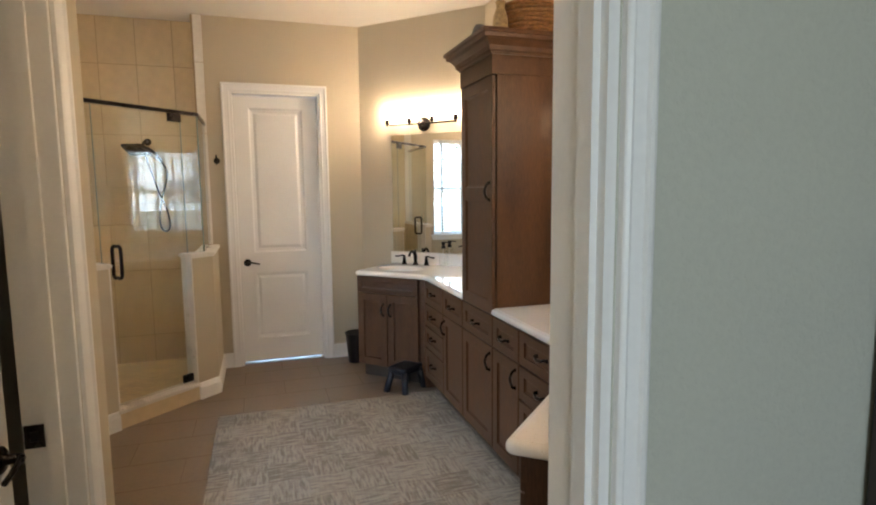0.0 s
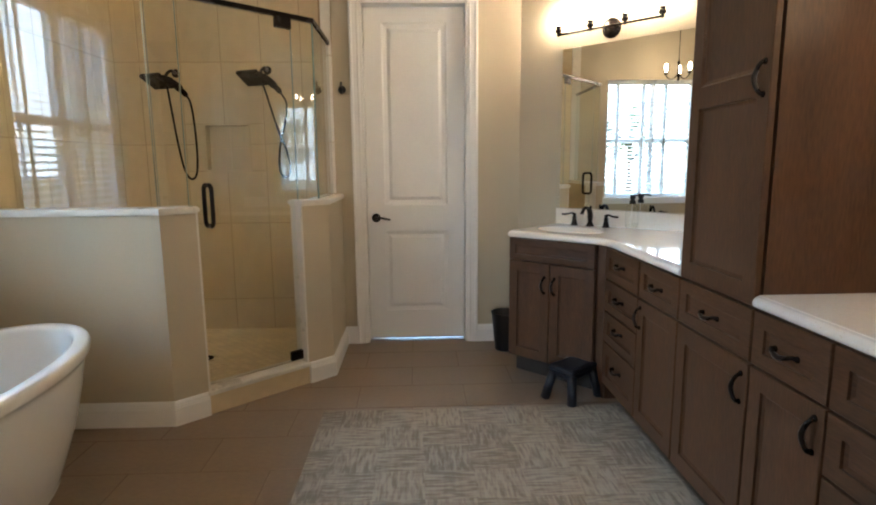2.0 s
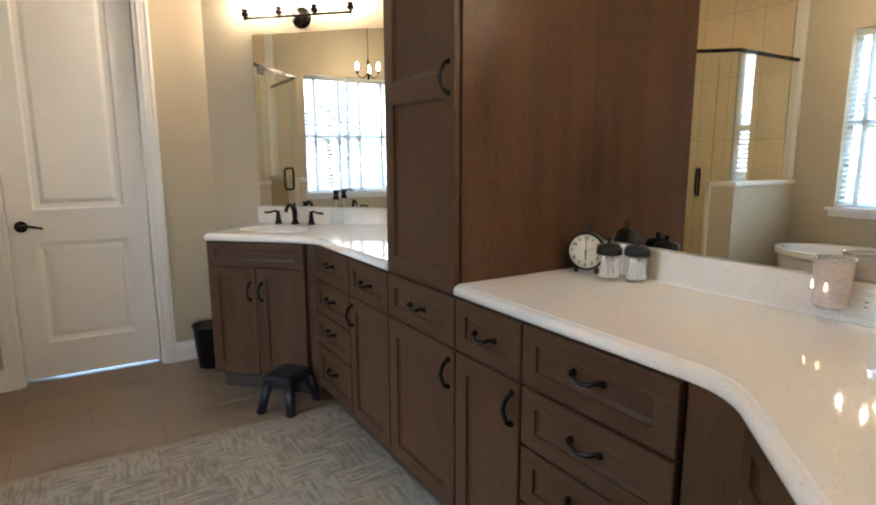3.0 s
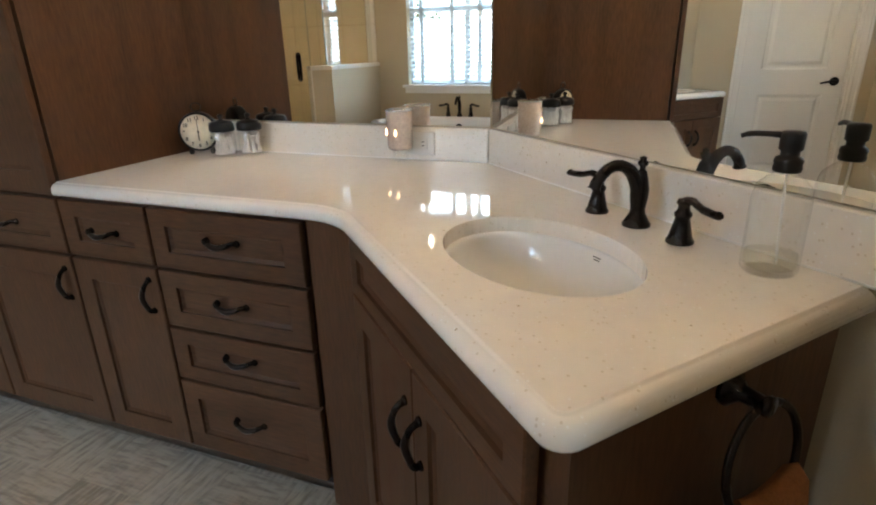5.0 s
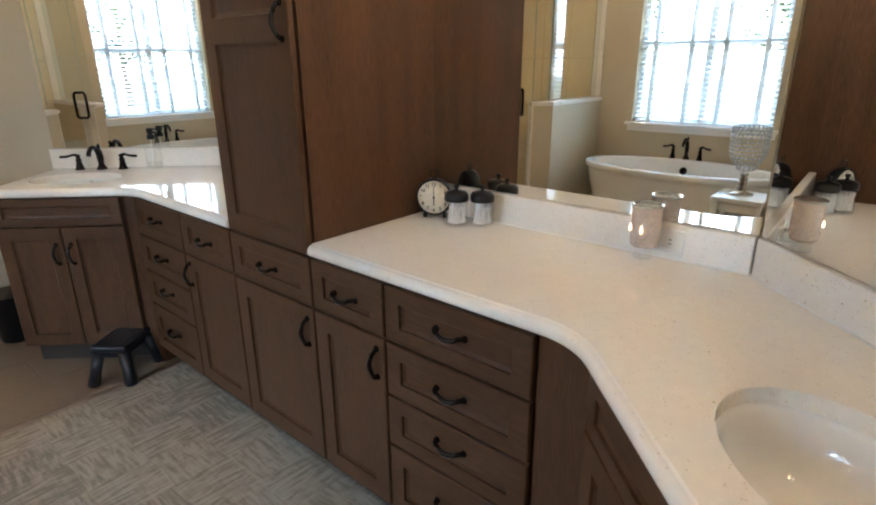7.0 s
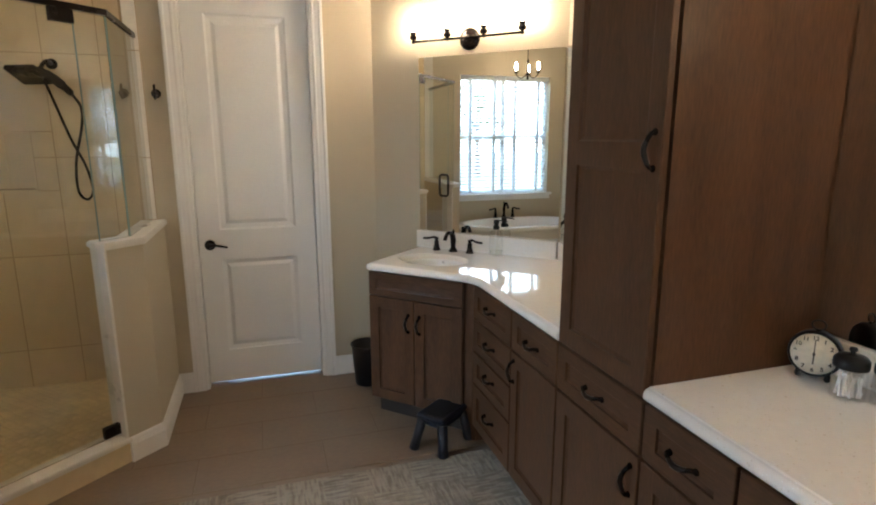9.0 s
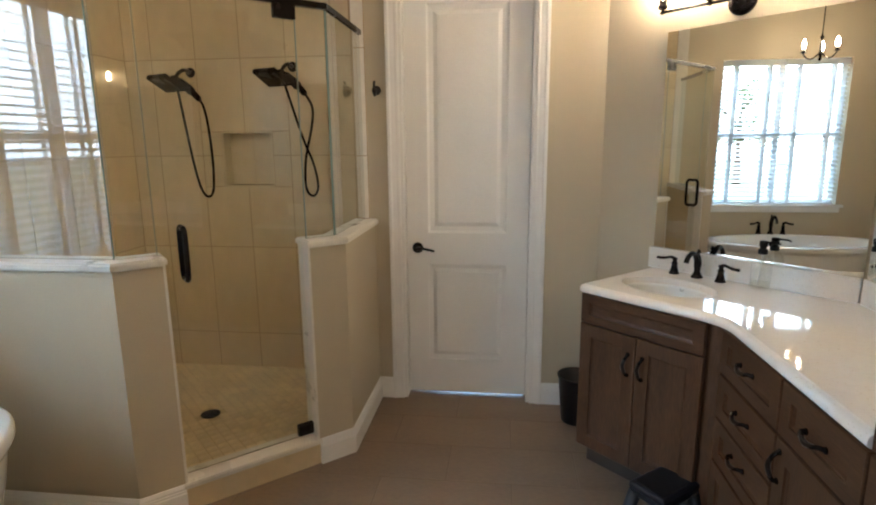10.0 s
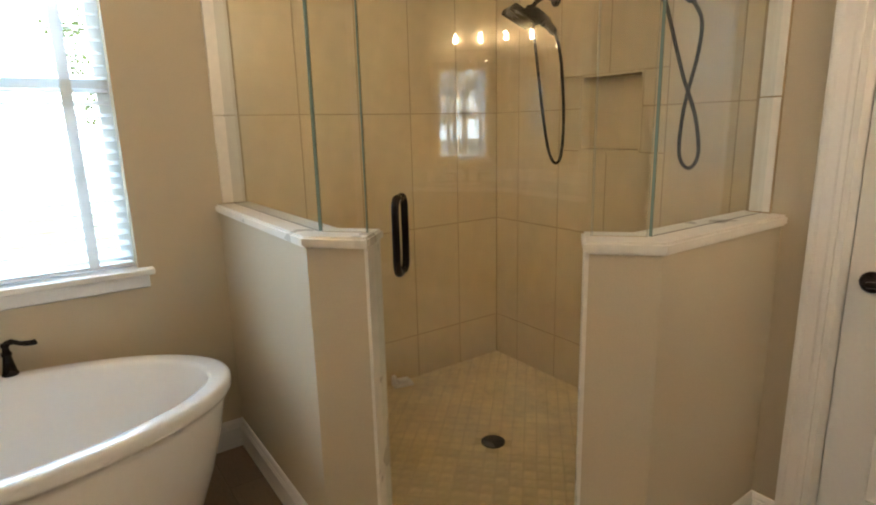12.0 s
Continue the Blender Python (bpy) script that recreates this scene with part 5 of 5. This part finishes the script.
DL, DR = slant(0.170, KT / 2), slant(0.174, KT / 2, True)
ztop = KZ + 0.035
panel("glass_panel", (XW + 0.002, GY), (ca[0] - 0.006, GY), ztop, BARZ - 0.004, "fixed clear glass shower panel on the half wall")
panel("glass_panel", (ca[0] + 0.003, ca[1] + 0.003), (DL[0] - 0.003, DL[1] - 0.003), ztop, BARZ - 0.004, "narrow fixed glass shower panel")
panel("glass_panel", (DR[0] + 0.003, DR[1] + 0.003), (cbp[0] - 0.004, cbp[1] - 0.004), ztop, BARZ - 0.004, "narrow fixed glass shower panel")
panel("glass_panel", (GX, cbp[1] + 0.006), (GX, YD - 0.002), ztop, BARZ - 0.004, "fixed clear glass shower panel on the half wall")
sd = panel("shower_door", DL, DR, 0.142, BARZ - 0.006, "frameless clear glass shower door with bronze hinges and pull, shut")
dl = (Vector(DR) - Vector(DL)).length
for z in (0.0, BARZ - 0.142 - 0.062):
    part("hinge", boxed(dl - 0.092, dl + 0.004, -0.016, 0.016, z + 0.004, z + 0.060, 0.002), BRONZE, sd, "square bronze pivot hinge")
pb = bmesh.new()
for s in (-1, 1):
    tube(pb, bend([(0, 0, 0), (0, s * 0.030, -0.002), (0, s * 0.047, 0.014), (0, s * 0.050, 0.045), (0, s * 0.050, 0.165), (0, s * 0.047, 0.196), (0, s * 0.030, 0.212), (0, 0, 0.210)], 5), 0.0115, 10)
part("handle", pb, BRONZE, sd, "bronze back-to-back pull", pose(0.098, 0, 0.862))
header = solid("shower_header", moulding(bmesh.new(), [(XW, GY), ca, cbp, (GX, YD)], [(-0.012, BARZ), (0.012, BARZ), (0.012, BARZ + 0.026), (-0.012, BARZ + 0.026)]), BRONZE, "dark bronze header rail along the top of the shower glass", "rail")


def shower_head(m, cross, label):
    """Out along local -y from the tiled wall."""
    ob = thing("hand_shower", m, label, "shower head", "shower heads")
    part("flange", lathe(bmesh.new(), [(0, 0), (0.030, 0), (0.030, 0.006), (0.018, 0.014), (0, 0.015)], 20, pose(0, 0, 0, 90, 0, 0)), BRONZE, ob)
    part("arm", tube(bmesh.new(), bend([(0, -0.01, 0), (0, -0.07, 0.008), (-0.01, -0.12, -0.015), (-0.015, -0.145, -0.045)], 5), 0.011, 10), BRONZE, ob)
    part("joint", lathe(bmesh.new(), [(0, -0.024), (0.020, -0.022), (0.024, 0), (0.020, 0.020), (0, 0.024)], 14, pose(-0.018, -0.152, -0.055)), BRONZE, ob)
    hd = bmesh.new()
    box(hd, -0.085, 0.085, -0.075, 0.075, -0.014, 0.014, 0.006, 2)
    bmesh.ops.transform(hd, matrix=pose(-0.068, -0.165, -0.078, -29, 0, -22), verts=hd.verts)
    part("spray_plate", hd, BRONZE, ob, "square bronze spray plate")
    part("body", tube(bmesh.new(), bend([(-0.10, -0.17, -0.075), (-0.03, -0.16, -0.068), (0.03, -0.15, -0.085), (0.085, -0.14, -0.135), (0.12, -0.135, -0.175)], 5), [0.016] * 5 + [0.030] * 5 + [0.026] * 5 + [0.019] * 5 + [0.014], 12), BRONZE, ob)
    if cross:
        path = [(-0.01, -0.15, -0.08), (0.02, -0.13, -0.20), (0.075, -0.10, -0.42), (0.13, -0.085, -0.58), (0.15, -0.08, -0.72), (0.115, -0.08, -0.775), (0.075, -0.085, -0.72), (0.085, -0.09, -0.55), (0.14, -0.115, -0.36), (0.155, -0.13, -0.25), (0.12, -0.135, -0.175)]
    else:
        path = [(-0.01, -0.15, -0.08), (0.0, -0.13, -0.25), (0.02, -0.10, -0.52), (0.045, -0.085, -0.69), (0.085, -0.08, -0.760), (0.130, -0.085, -0.72), (0.145, -0.09, -0.55), (0.145, -0.11, -0.33), (0.138, -0.13, -0.22), (0.12, -0.135, -0.175)]
    part("hose", tube(bmesh.new(), bend(path, 7), 0.0075, 8), BRONZE, ob, "dark braided hose")
    return ob


shower_head(pose(-1.615, YS, 1.985), False, "bronze square shower head with hand spray and hose, looped")
shower_head(pose(-0.955, YS, 2.005), True, "bronze square shower head with hand spray and hose, crossed")
dr = thing("floor_drain", pose(-1.288, 4.764, 0.061), "round dark bronze drain in the shower floor", "drain")
part("rim", lathe(bmesh.new(), [(0.0, 0.0), (0.052, 0.0), (0.052, 0.004), (0.045, 0.005), (0.044, 0.002), (0, 0.002)], 28), BRONZE, dr)
gr = bmesh.new()
for i in range(-3, 4):
    h = math.sqrt(0.043 ** 2 - (i * 0.012) ** 2)
    box(gr, i * 0.012 - 0.003, i * 0.012 + 0.003, -h, h, 0.002, 0.0045)
part("grate", gr, BRONZE, dr)
rz = thing("soap_rest", pose(-2.004, 4.745, 0.060, 0, 0, 78), "small white plastic soap rest on the shower floor", "soap rest")
part("tray", boxed(-0.055, 0.055, -0.030, 0.030, 0, 0.018, 0.006, 2), PLATE, rz)
part("bar", boxed(-0.030, 0.035, -0.018, 0.018, 0.018, 0.040, 0.008, 2), PLATE, rz)
part("cap", lathe(bmesh.new(), [(0, 0), (0.014, 0), (0.014, 0.035), (0.008, 0.046), (0, 0.048)], 14, pose(-0.045, 0.005, 0.016)), PLATE, rz)
hk = thing("robe_hook", pose(-0.385, YD, 1.835), "oil-rubbed bronze robe hook on the wall by the door", "hook")
part("rose", lathe(bmesh.new(), [(0, 0), (0.026, 0), (0.026, 0.006), (0.016, 0.014), (0.009, 0.020), (0.009, 0.04), (0, 0.042)], 18, pose(0, 0, 0, 90, 0, 0)), BRONZE, hk)
part("hook", tube(bmesh.new(), bend([(0, -0.02, -0.01), (0, -0.045, -0.030), (0, -0.065, -0.015), (0, -0.060, 0.015), (0, -0.050, 0.045)], 5), 0.007, 8), BRONZE, hk)

# ---- loose things on the floor ----
rug = thing("rug", pose(0.41, 2.86, 0.0), "grey and cream woven block-pattern rug on the tile floor", "rug")
rb = boxed(-0.80, 0.80, -1.15, 1.15, 0.001, 0.013, 0.005, 2)
part("weave", rb, RUG, rug)
st = thing("step_stool", pose(0.990, 4.150, 0, 0, 0, 38), "small blue-black plastic step stool before the far sink", "stool")
part("top", boxed(-0.115, 0.115, -0.085, 0.085, 0.168, 0.200, 0.012, 3), BLUEBLACK, st)
part("grip_pad", boxed(-0.095, 0.095, -0.065, 0.065, 0.1995, 0.2025, 0.001), BLACK, st, "ribbed black grip pad")
part("skirt", boxed(-0.105, 0.105, -0.075, 0.075, 0.140, 0.170, 0.006), BLUEBLACK, st)
for x in (-1, 1):
    for y in (-1, 1):
        part("leg", tube(bmesh.new(), [(x * 0.090, y * 0.062, 0.160), (x * 0.108, y * 0.078, 0.08), (x * 0.125, y * 0.092, 0.0)], [0.028, 0.025, 0.027], 8), BLUEBLACK, st)
bn = thing("waste_bin", pose(0.752, 5.020, 0), "small black plastic waste bin beside the cabinet", "bin")
part("shell", lathe(bmesh.new(), [(0, 0), (0.078, 0), (0.082, 0.006), (0.104, 0.262), (0.109, 0.265), (0.109, 0.272), (0.103, 0.272), (0.079, 0.010), (0, 0.010)], 32), BLACK, bn)

# things on top of the linen tower
TZ = 2.385
pt = thing("lidded_jar", pose(1.20, 3.10, TZ), "small dark grey lidded jar on the linen cabinet", "jar")
part("jar", lathe(bmesh.new(), [(0, 0), (0.038, 0), (0.050, 0.020), (0.052, 0.060), (0.042, 0.085), (0.036, 0.090), (0, 0.09)], 22), POT, pt)
part("lid", lathe(bmesh.new(), [(0, 0.090), (0.040, 0.090), (0.038, 0.100), (0.026, 0.120), (0, 0.124)], 22), POT, pt)
bk = thing("basket", pose(1.46, 2.98, TZ), "brown wicker basket on the linen cabinet", "basket")
for i in range(9):
    r = 0.125 + 0.004 * i
    part("weave", tube(bmesh.new(), [((r + 0.004 * (k % 2)) * math.cos(k * math.pi / 16), (r + 0.004 * (k % 2)) * math.sin(k * math.pi / 16), 0.012 + 0.023 * i) for k in range(33)], 0.012, 6), WICKER, bk)
part("base", lathe(bmesh.new(), [(0, 0), (0.125, 0), (0.125, 0.012), (0, 0.012)], 24), WICKER, bk)
va = thing("dried_stems_vase", pose(1.255, 2.93, TZ), "tan vase with dried stems on the linen cabinet", "vase")
part("vase", lathe(bmesh.new(), [(0, 0), (0.035, 0), (0.046, 0.05), (0.040, 0.12), (0.022, 0.17), (0.028, 0.20), (0.024, 0.20), (0, 0.16)], 22), STRAW, va)
rnd = random.Random(3)
for i in range(9):
    a = rnd.random() * 6.28
    r = rnd.uniform(0.05, 0.16)
    part("stem", tube(bmesh.new(), bend([(0, 0, 0.15), (r * 0.3 * math.cos(a), r * 0.3 * math.sin(a), 0.26), (r * math.cos(a), r * math.sin(a), rnd.uniform(0.33, 0.46))], 4), [0.003] * 8 + [0.006], 5), STRAW, va)

# dark cabinet edge in the bedroom
dc = thing("dark_cabinet", pose(0.800, 0.30, 0), "dark espresso wooden cabinet against the bedroom wall", "cabinet")
part("carcass", boxed(0, 0.8, -0.15, 0.262, 0.06, 1.52, 0.004), DARKWOOD, dc)
part("plinth", boxed(0.02, 0.78, -0.13, 0.26, 0, 0.06), DARKWOOD, dc)

# ---- outside the window ----
structure("ground", boxed(-60, -2.25, -40, 46, -0.40, -0.30), GRASS, "sunny green lawn outside", "ground")

structure("backdrop", boxed(-58.2, -58.0, -90, 100, -0.3, 34), HAZE, "plain bright hazy sky beyond the garden", "sky")


def tree(x, y, h, seed):
    r = random.Random(seed)
    ob = thing("tree", pose(x, y, -0.30), "leafy green tree in the garden", "tree", "garden trees")
    trunk = bmesh.new()
    tube(trunk, bend([(0, 0, 0), (0.05, 0.03, h * 0.25), (-0.04, 0.06, h * 0.5), (0.02, 0, h * 0.8)], 4), [0.16 - 0.010 * i for i in range(13)], 8)
    for i in range(7):
        a, z = r.random() * 6.28, h * r.uniform(0.35, 0.7)
        tube(trunk, [(0, 0, z), (0.5 * math.cos(a), 0.5 * math.sin(a), z + 0.5), (1.1 * math.cos(a), 1.1 * math.sin(a), z + 0.9)], [0.06, 0.04, 0.015], 6)
    part("trunk", trunk, BARK, ob)
    vs, fs = [], []
    for c in range(70):
        a, d = r.random() * 6.28, r.random() ** 0.5
        cx, cy, cz = 1.6 * d * math.cos(a), 1.6 * d * math.sin(a), h * r.uniform(0.38, 1.0)
        for k in range(55):
            p = Vector((cx + r.gauss(0, 0.22), cy + r.gauss(0, 0.22), cz + r.gauss(0, 0.18)))
            u = Vector((r.gauss(0, 1), r.gauss(0, 1), r.gauss(0, 1))).normalized() * 0.07
            w = u.orthogonal().normalized() * 0.035
            n0 = len(vs)
            vs += [p - u, p + w, p + u, p - w]
            fs.append((n0, n0 + 1, n0 + 2, n0 + 3))
    me = bpy.data.meshes.new("crown")
    me.from_pydata(vs, [], fs)
    me.materials.append(LEAF)
    crown = new("crown", me)
    crown.parent = ob


for i, (x, y, h) in enumerate(((-17, 1.2, 4.2), (-20, 5.6, 5.0), (-18, 10.6, 4.6), (-21, -4.0, 4.5), (-22, 15.0, 5.5))):
    tree(x, y, h, 20 + i)

# ---- tiles ----
def tile_mesh(w, h, t, material, bevel=0.002):
    """A tile with eased edges: lies in local x and y, face up."""
    bm = bmesh.new()
    lo = [bm.verts.new(p) for p in ((0, 0, 0), (w, 0, 0), (w, h, 0), (0, h, 0))]
    mid = [bm.verts.new(p) for p in ((0, 0, t - bevel), (w, 0, t - bevel), (w, h, t - bevel), (0, h, t - bevel))]
    hi = [bm.verts.new(p) for p in ((bevel, bevel, t), (w - bevel, bevel, t), (w - bevel, h - bevel, t), (bevel, h - bevel, t))]
    for a, b in ((lo, mid), (mid, hi)):
        for i in range(4):
            bm.faces.new((a[i], a[(i + 1) % 4], b[(i + 1) % 4], b[i]))
    bm.faces.new(hi)
    return mesh_of("tile", bm, material)


TILES = {}


def tile(parent, m, w, h, t, material):
    key = (round(w, 3), round(h, 3), t, material.name)
    if key not in TILES:
        TILES[key] = tile_mesh(w, h, t, material)
    return piece("tile", TILES[key], parent, m)


JT = 0.0036


def tiled(parent, u0, u1, v0, v1, w, h, m, material, holes=(), stagger=0.5, start=0.0, t=0.010, vstart=None):
    """Tiles over a rectangle in local x, y; holes are (u, u, v, v); cut tiles at the edges."""
    v = vstart if vstart is not None else v0
    row = 0
    while v < v1 - 0.01:
        u = u0 - w + (start + (stagger * w if row % 2 else 0)) % w
        while u < u1 - 0.005:
            cells = [(max(u, u0), min(u + w, u1), max(v, v0), min(v + h, v1))]
            for hu0, hu1, hv0, hv1 in holes:
                nxt = []
                for a, b, c, d in cells:
                    if b <= hu0 or a >= hu1 or d <= hv0 or c >= hv1:
                        nxt.append((a, b, c, d))
                        continue
                    nxt += [(a, b, c, min(d, hv0)), (a, b, max(c, hv1), d), (a, min(b, hu0), max(c, hv0), min(d, hv1)), (max(a, hu1), b, max(c, hv0), min(d, hv1))]
                cells = [q for q in nxt if q[1] - q[0] > 0.008 and q[3] - q[2] > 0.008]
            for a, b, c, d in cells:
                if b - a > 0.008 and d - c > 0.008:
                    tile(parent, m @ pose(a + JT / 2, c + JT / 2, 0), b - a - JT, d - c - JT, t, material)
            u += w
        v += h
        row += 1


ZF = 0.055
TW, TH, TV = 0.290, 0.588, 0.300 - 0.588
# back wall of the shower: local x along world x, y up, face towards -y
back = structure("wall_tiles_back", boxed(XW + 0.001, -1.446, YS + 0.0018, YS + 0.0115, ZF, CEILING), GROUT, "large beige wall tiles at the back of the shower", "tile wall")
structure("grout_back", box(box(boxed(-1.113, -0.521, YS + 0.0018, YS + 0.0115, ZF, CEILING), -1.446, -1.113, YS + 0.0018, YS + 0.0115, ZF, 1.28), -1.446, -1.113, YS + 0.0018, YS + 0.0115, 1.625, CEILING), GROUT, "grout bed of the shower back wall", "tile wall")
tiled(back, XW + 0.012, -0.532, ZF, CEILING, TW, TH, pose(0, YS + 0.010, 0, 90, 0, 0), TILE, [(-1.446, -1.113, 1.28, 1.625)], 0, 0.178, 0.010, TV)
nich = structure("shower_niche", box(box(box(boxed(-1.446, -1.436, YS + 0.001, YS + 0.095, 1.28, 1.625), -1.123, -1.113, YS + 0.001, YS + 0.095, 1.28, 1.625), -1.436, -1.123, YS + 0.001, YS + 0.095, 1.615, 1.625), -1.446, -1.113, YS - 0.006, YS + 0.095, 1.27, 1.29), TILE, "tiled recess with a stone shelf in the shower wall", "niche")
tiled(nich, -1.436, -1.123, 1.29, 1.615, 0.157, 0.163, pose(0, YS + 0.0955, 0, 90, 0, 0), TILE, (), 0, 0.0, 0.004)
# side wall of the shower: local x along world y, face towards +x
side = structure("wall_tiles_side", boxed(XW, XW + 0.0112, KY + KT, YS + 0.01, ZF, CEILING), GROUT, "large beige wall tiles at the side of the shower", "tile wall")
tiled(side, KY + KT + 0.001, YS, ZF, CEILING, TW, TH, pose(XW + 0.003, 0, 0, 90, 0, 90), TILE, (), 0, 0.264, 0.010, TV)
tiled(side, KY + 0.012, KY + KT - 0.002, KZ + 0.036, CEILING, 0.11, TH, pose(XW + 0.001, 0, 0, 90, 0, 90), CAPM, (), 0, 0, 0.012, TV)
# return beside the door: local x along world y reversed, face towards -x
ret = structure("wall_tiles_return", boxed(-0.5322, -0.5215, YD + 0.001, YS + 0.01, ZF, CEILING), GROUT, "narrow tiled return of the shower", "tile wall")
tiled(ret, -(YS), -(YD), ZF, CEILING, TW, TH, pose(-0.524, 0, 0, 90, 0, -90), TILE, (), 0, 0.06, 0.010, TV)
trim = structure("trim_tiles", boxed(-0.5205, -0.4455, YD - 0.0102, YD - 0.0005, KZ + 0.034, CEILING), GROUT, "cream edge tiles beside the shower", "tile wall")
tiled(trim, -0.520, -0.446, KZ + 0.036, CEILING, 0.076, TH, pose(0, YD - 0.002, 0, 90, 0, 0), CAPM, (), 0, 0, 0.010, TV)
# inner faces of the knee walls
inner_l = structure("knee_tiles_tub", boxed(XW + 0.01, slant_x(KY + KT, KT)[0] - 0.02, KY + KT + 0.0005, KY + KT + 0.0085, ZF, KZ), GROUT, "beige tiles inside the shower half wall", "tile wall")
tiled(inner_l, -(slant_x(KY + KT, KT)[0] - 0.02), -(XW + 0.012), ZF, KZ, TW, TH, pose(0, KY + KT + 0.002, 0, 90, 0, 180), TILE, (), 0.5, 0.1, 0.008, TV)
inner_r = structure("knee_tiles_door", boxed(KX - KT - 0.0085, KX - KT - 0.0005, slant_y(KX - KT, KT)[1] + 0.02, YD, ZF, KZ), GROUT, "beige tiles inside the shower half wall", "tile wall")
tiled(inner_r, -YD, -(slant_y(KX - KT, KT)[1] + 0.02), ZF, KZ, TW, TH, pose(KX - KT - 0.002, 0, 0, 90, 0, -90), TILE, (), 0.5, 0.1, 0.008, TV)
# cream edge strips up the two ends of the knee walls
for nm, p in (("edge_strip_left", LP), ("edge_strip_right", RP)):
    s = 1 if p is LP else -1
    ob = structure(nm, boxed(0, 0.010, 0, KT, 0.131, KZ), CAPM, "cream stone edge strip of the shower opening", "trim")
    ob.matrix_basis = pose(p[0], p[1], 0, 0, 0, KANG) @ pose(0.0005 if s > 0 else -0.0105, 0, 0)


def inside(poly, x, y):
    hit = False
    for i in range(len(poly)):
        (x0, y0), (x1, y1) = poly[i - 1], poly[i]
        if (y0 > y) != (y1 > y) and x < (x1 - x0) * (y - y0) / (y1 - y0) + x0:
            hit = not hit
    return hit


MS = 0.0535
mos = tile_mesh(MS - 0.004, MS - 0.004, 0.008, MOSAIC, 0.0015)
rest = bmesh.new()
spots = []
for i in range(-60, 61):
    for j in range(-60, 61):
        x, y = -1.288 + (i + j) * MS * _d, 4.764 + (j - i) * MS * _d
        if any(inside(pan, x + u, y + v) for u, v in ((0, 0), (0.034, 0), (-0.034, 0), (0, 0.034), (0, -0.034))) and math.hypot(x + 1.288, y - 4.764) > 0.055:
            spots.append((y - x, x, y))
spots.sort()
for n, (_, x, y) in enumerate(spots):
    m = pose(x, y, 0.0515, 0, 0, 45) @ pose(-MS / 2 + 0.002, -MS / 2 + 0.002, 0)
    if n < 300:
        piece("tile", mos, shower_floor, m)
    else:
        t = bmesh.new()
        t.from_mesh(mos)
        bmesh.ops.transform(t, matrix=m, verts=t.verts)
        tmp = bpy.data.meshes.new("t")
        t.to_mesh(tmp)
        t.free()
        rest.from_mesh(tmp)
        bpy.data.meshes.remove(tmp)
tagged(part("mosaic", rest, MOSAIC, shower_floor), kind="stuff")
# floor tiles
floor_ob = bpy.data.objects["floor"]
tiled(floor_ob, -2.05, 2.0, 0.1, 5.30, 0.61, 0.305, pose(0, 0, -0.006), FLOOR, (), 0.5, 0.30, 0.006)
structure("bedroom_floor", boxed(-2.05, 2.5, -3.2, 0.098, -0.004, 0.0), FLOOR, "plain brown floor of the bedroom", "floor")
structure("closet_floor", boxed(-0.6, 1.1, 5.302, 6.9, -0.004, 0.0), FLOOR, "plain floor of the room behind the door", "floor")
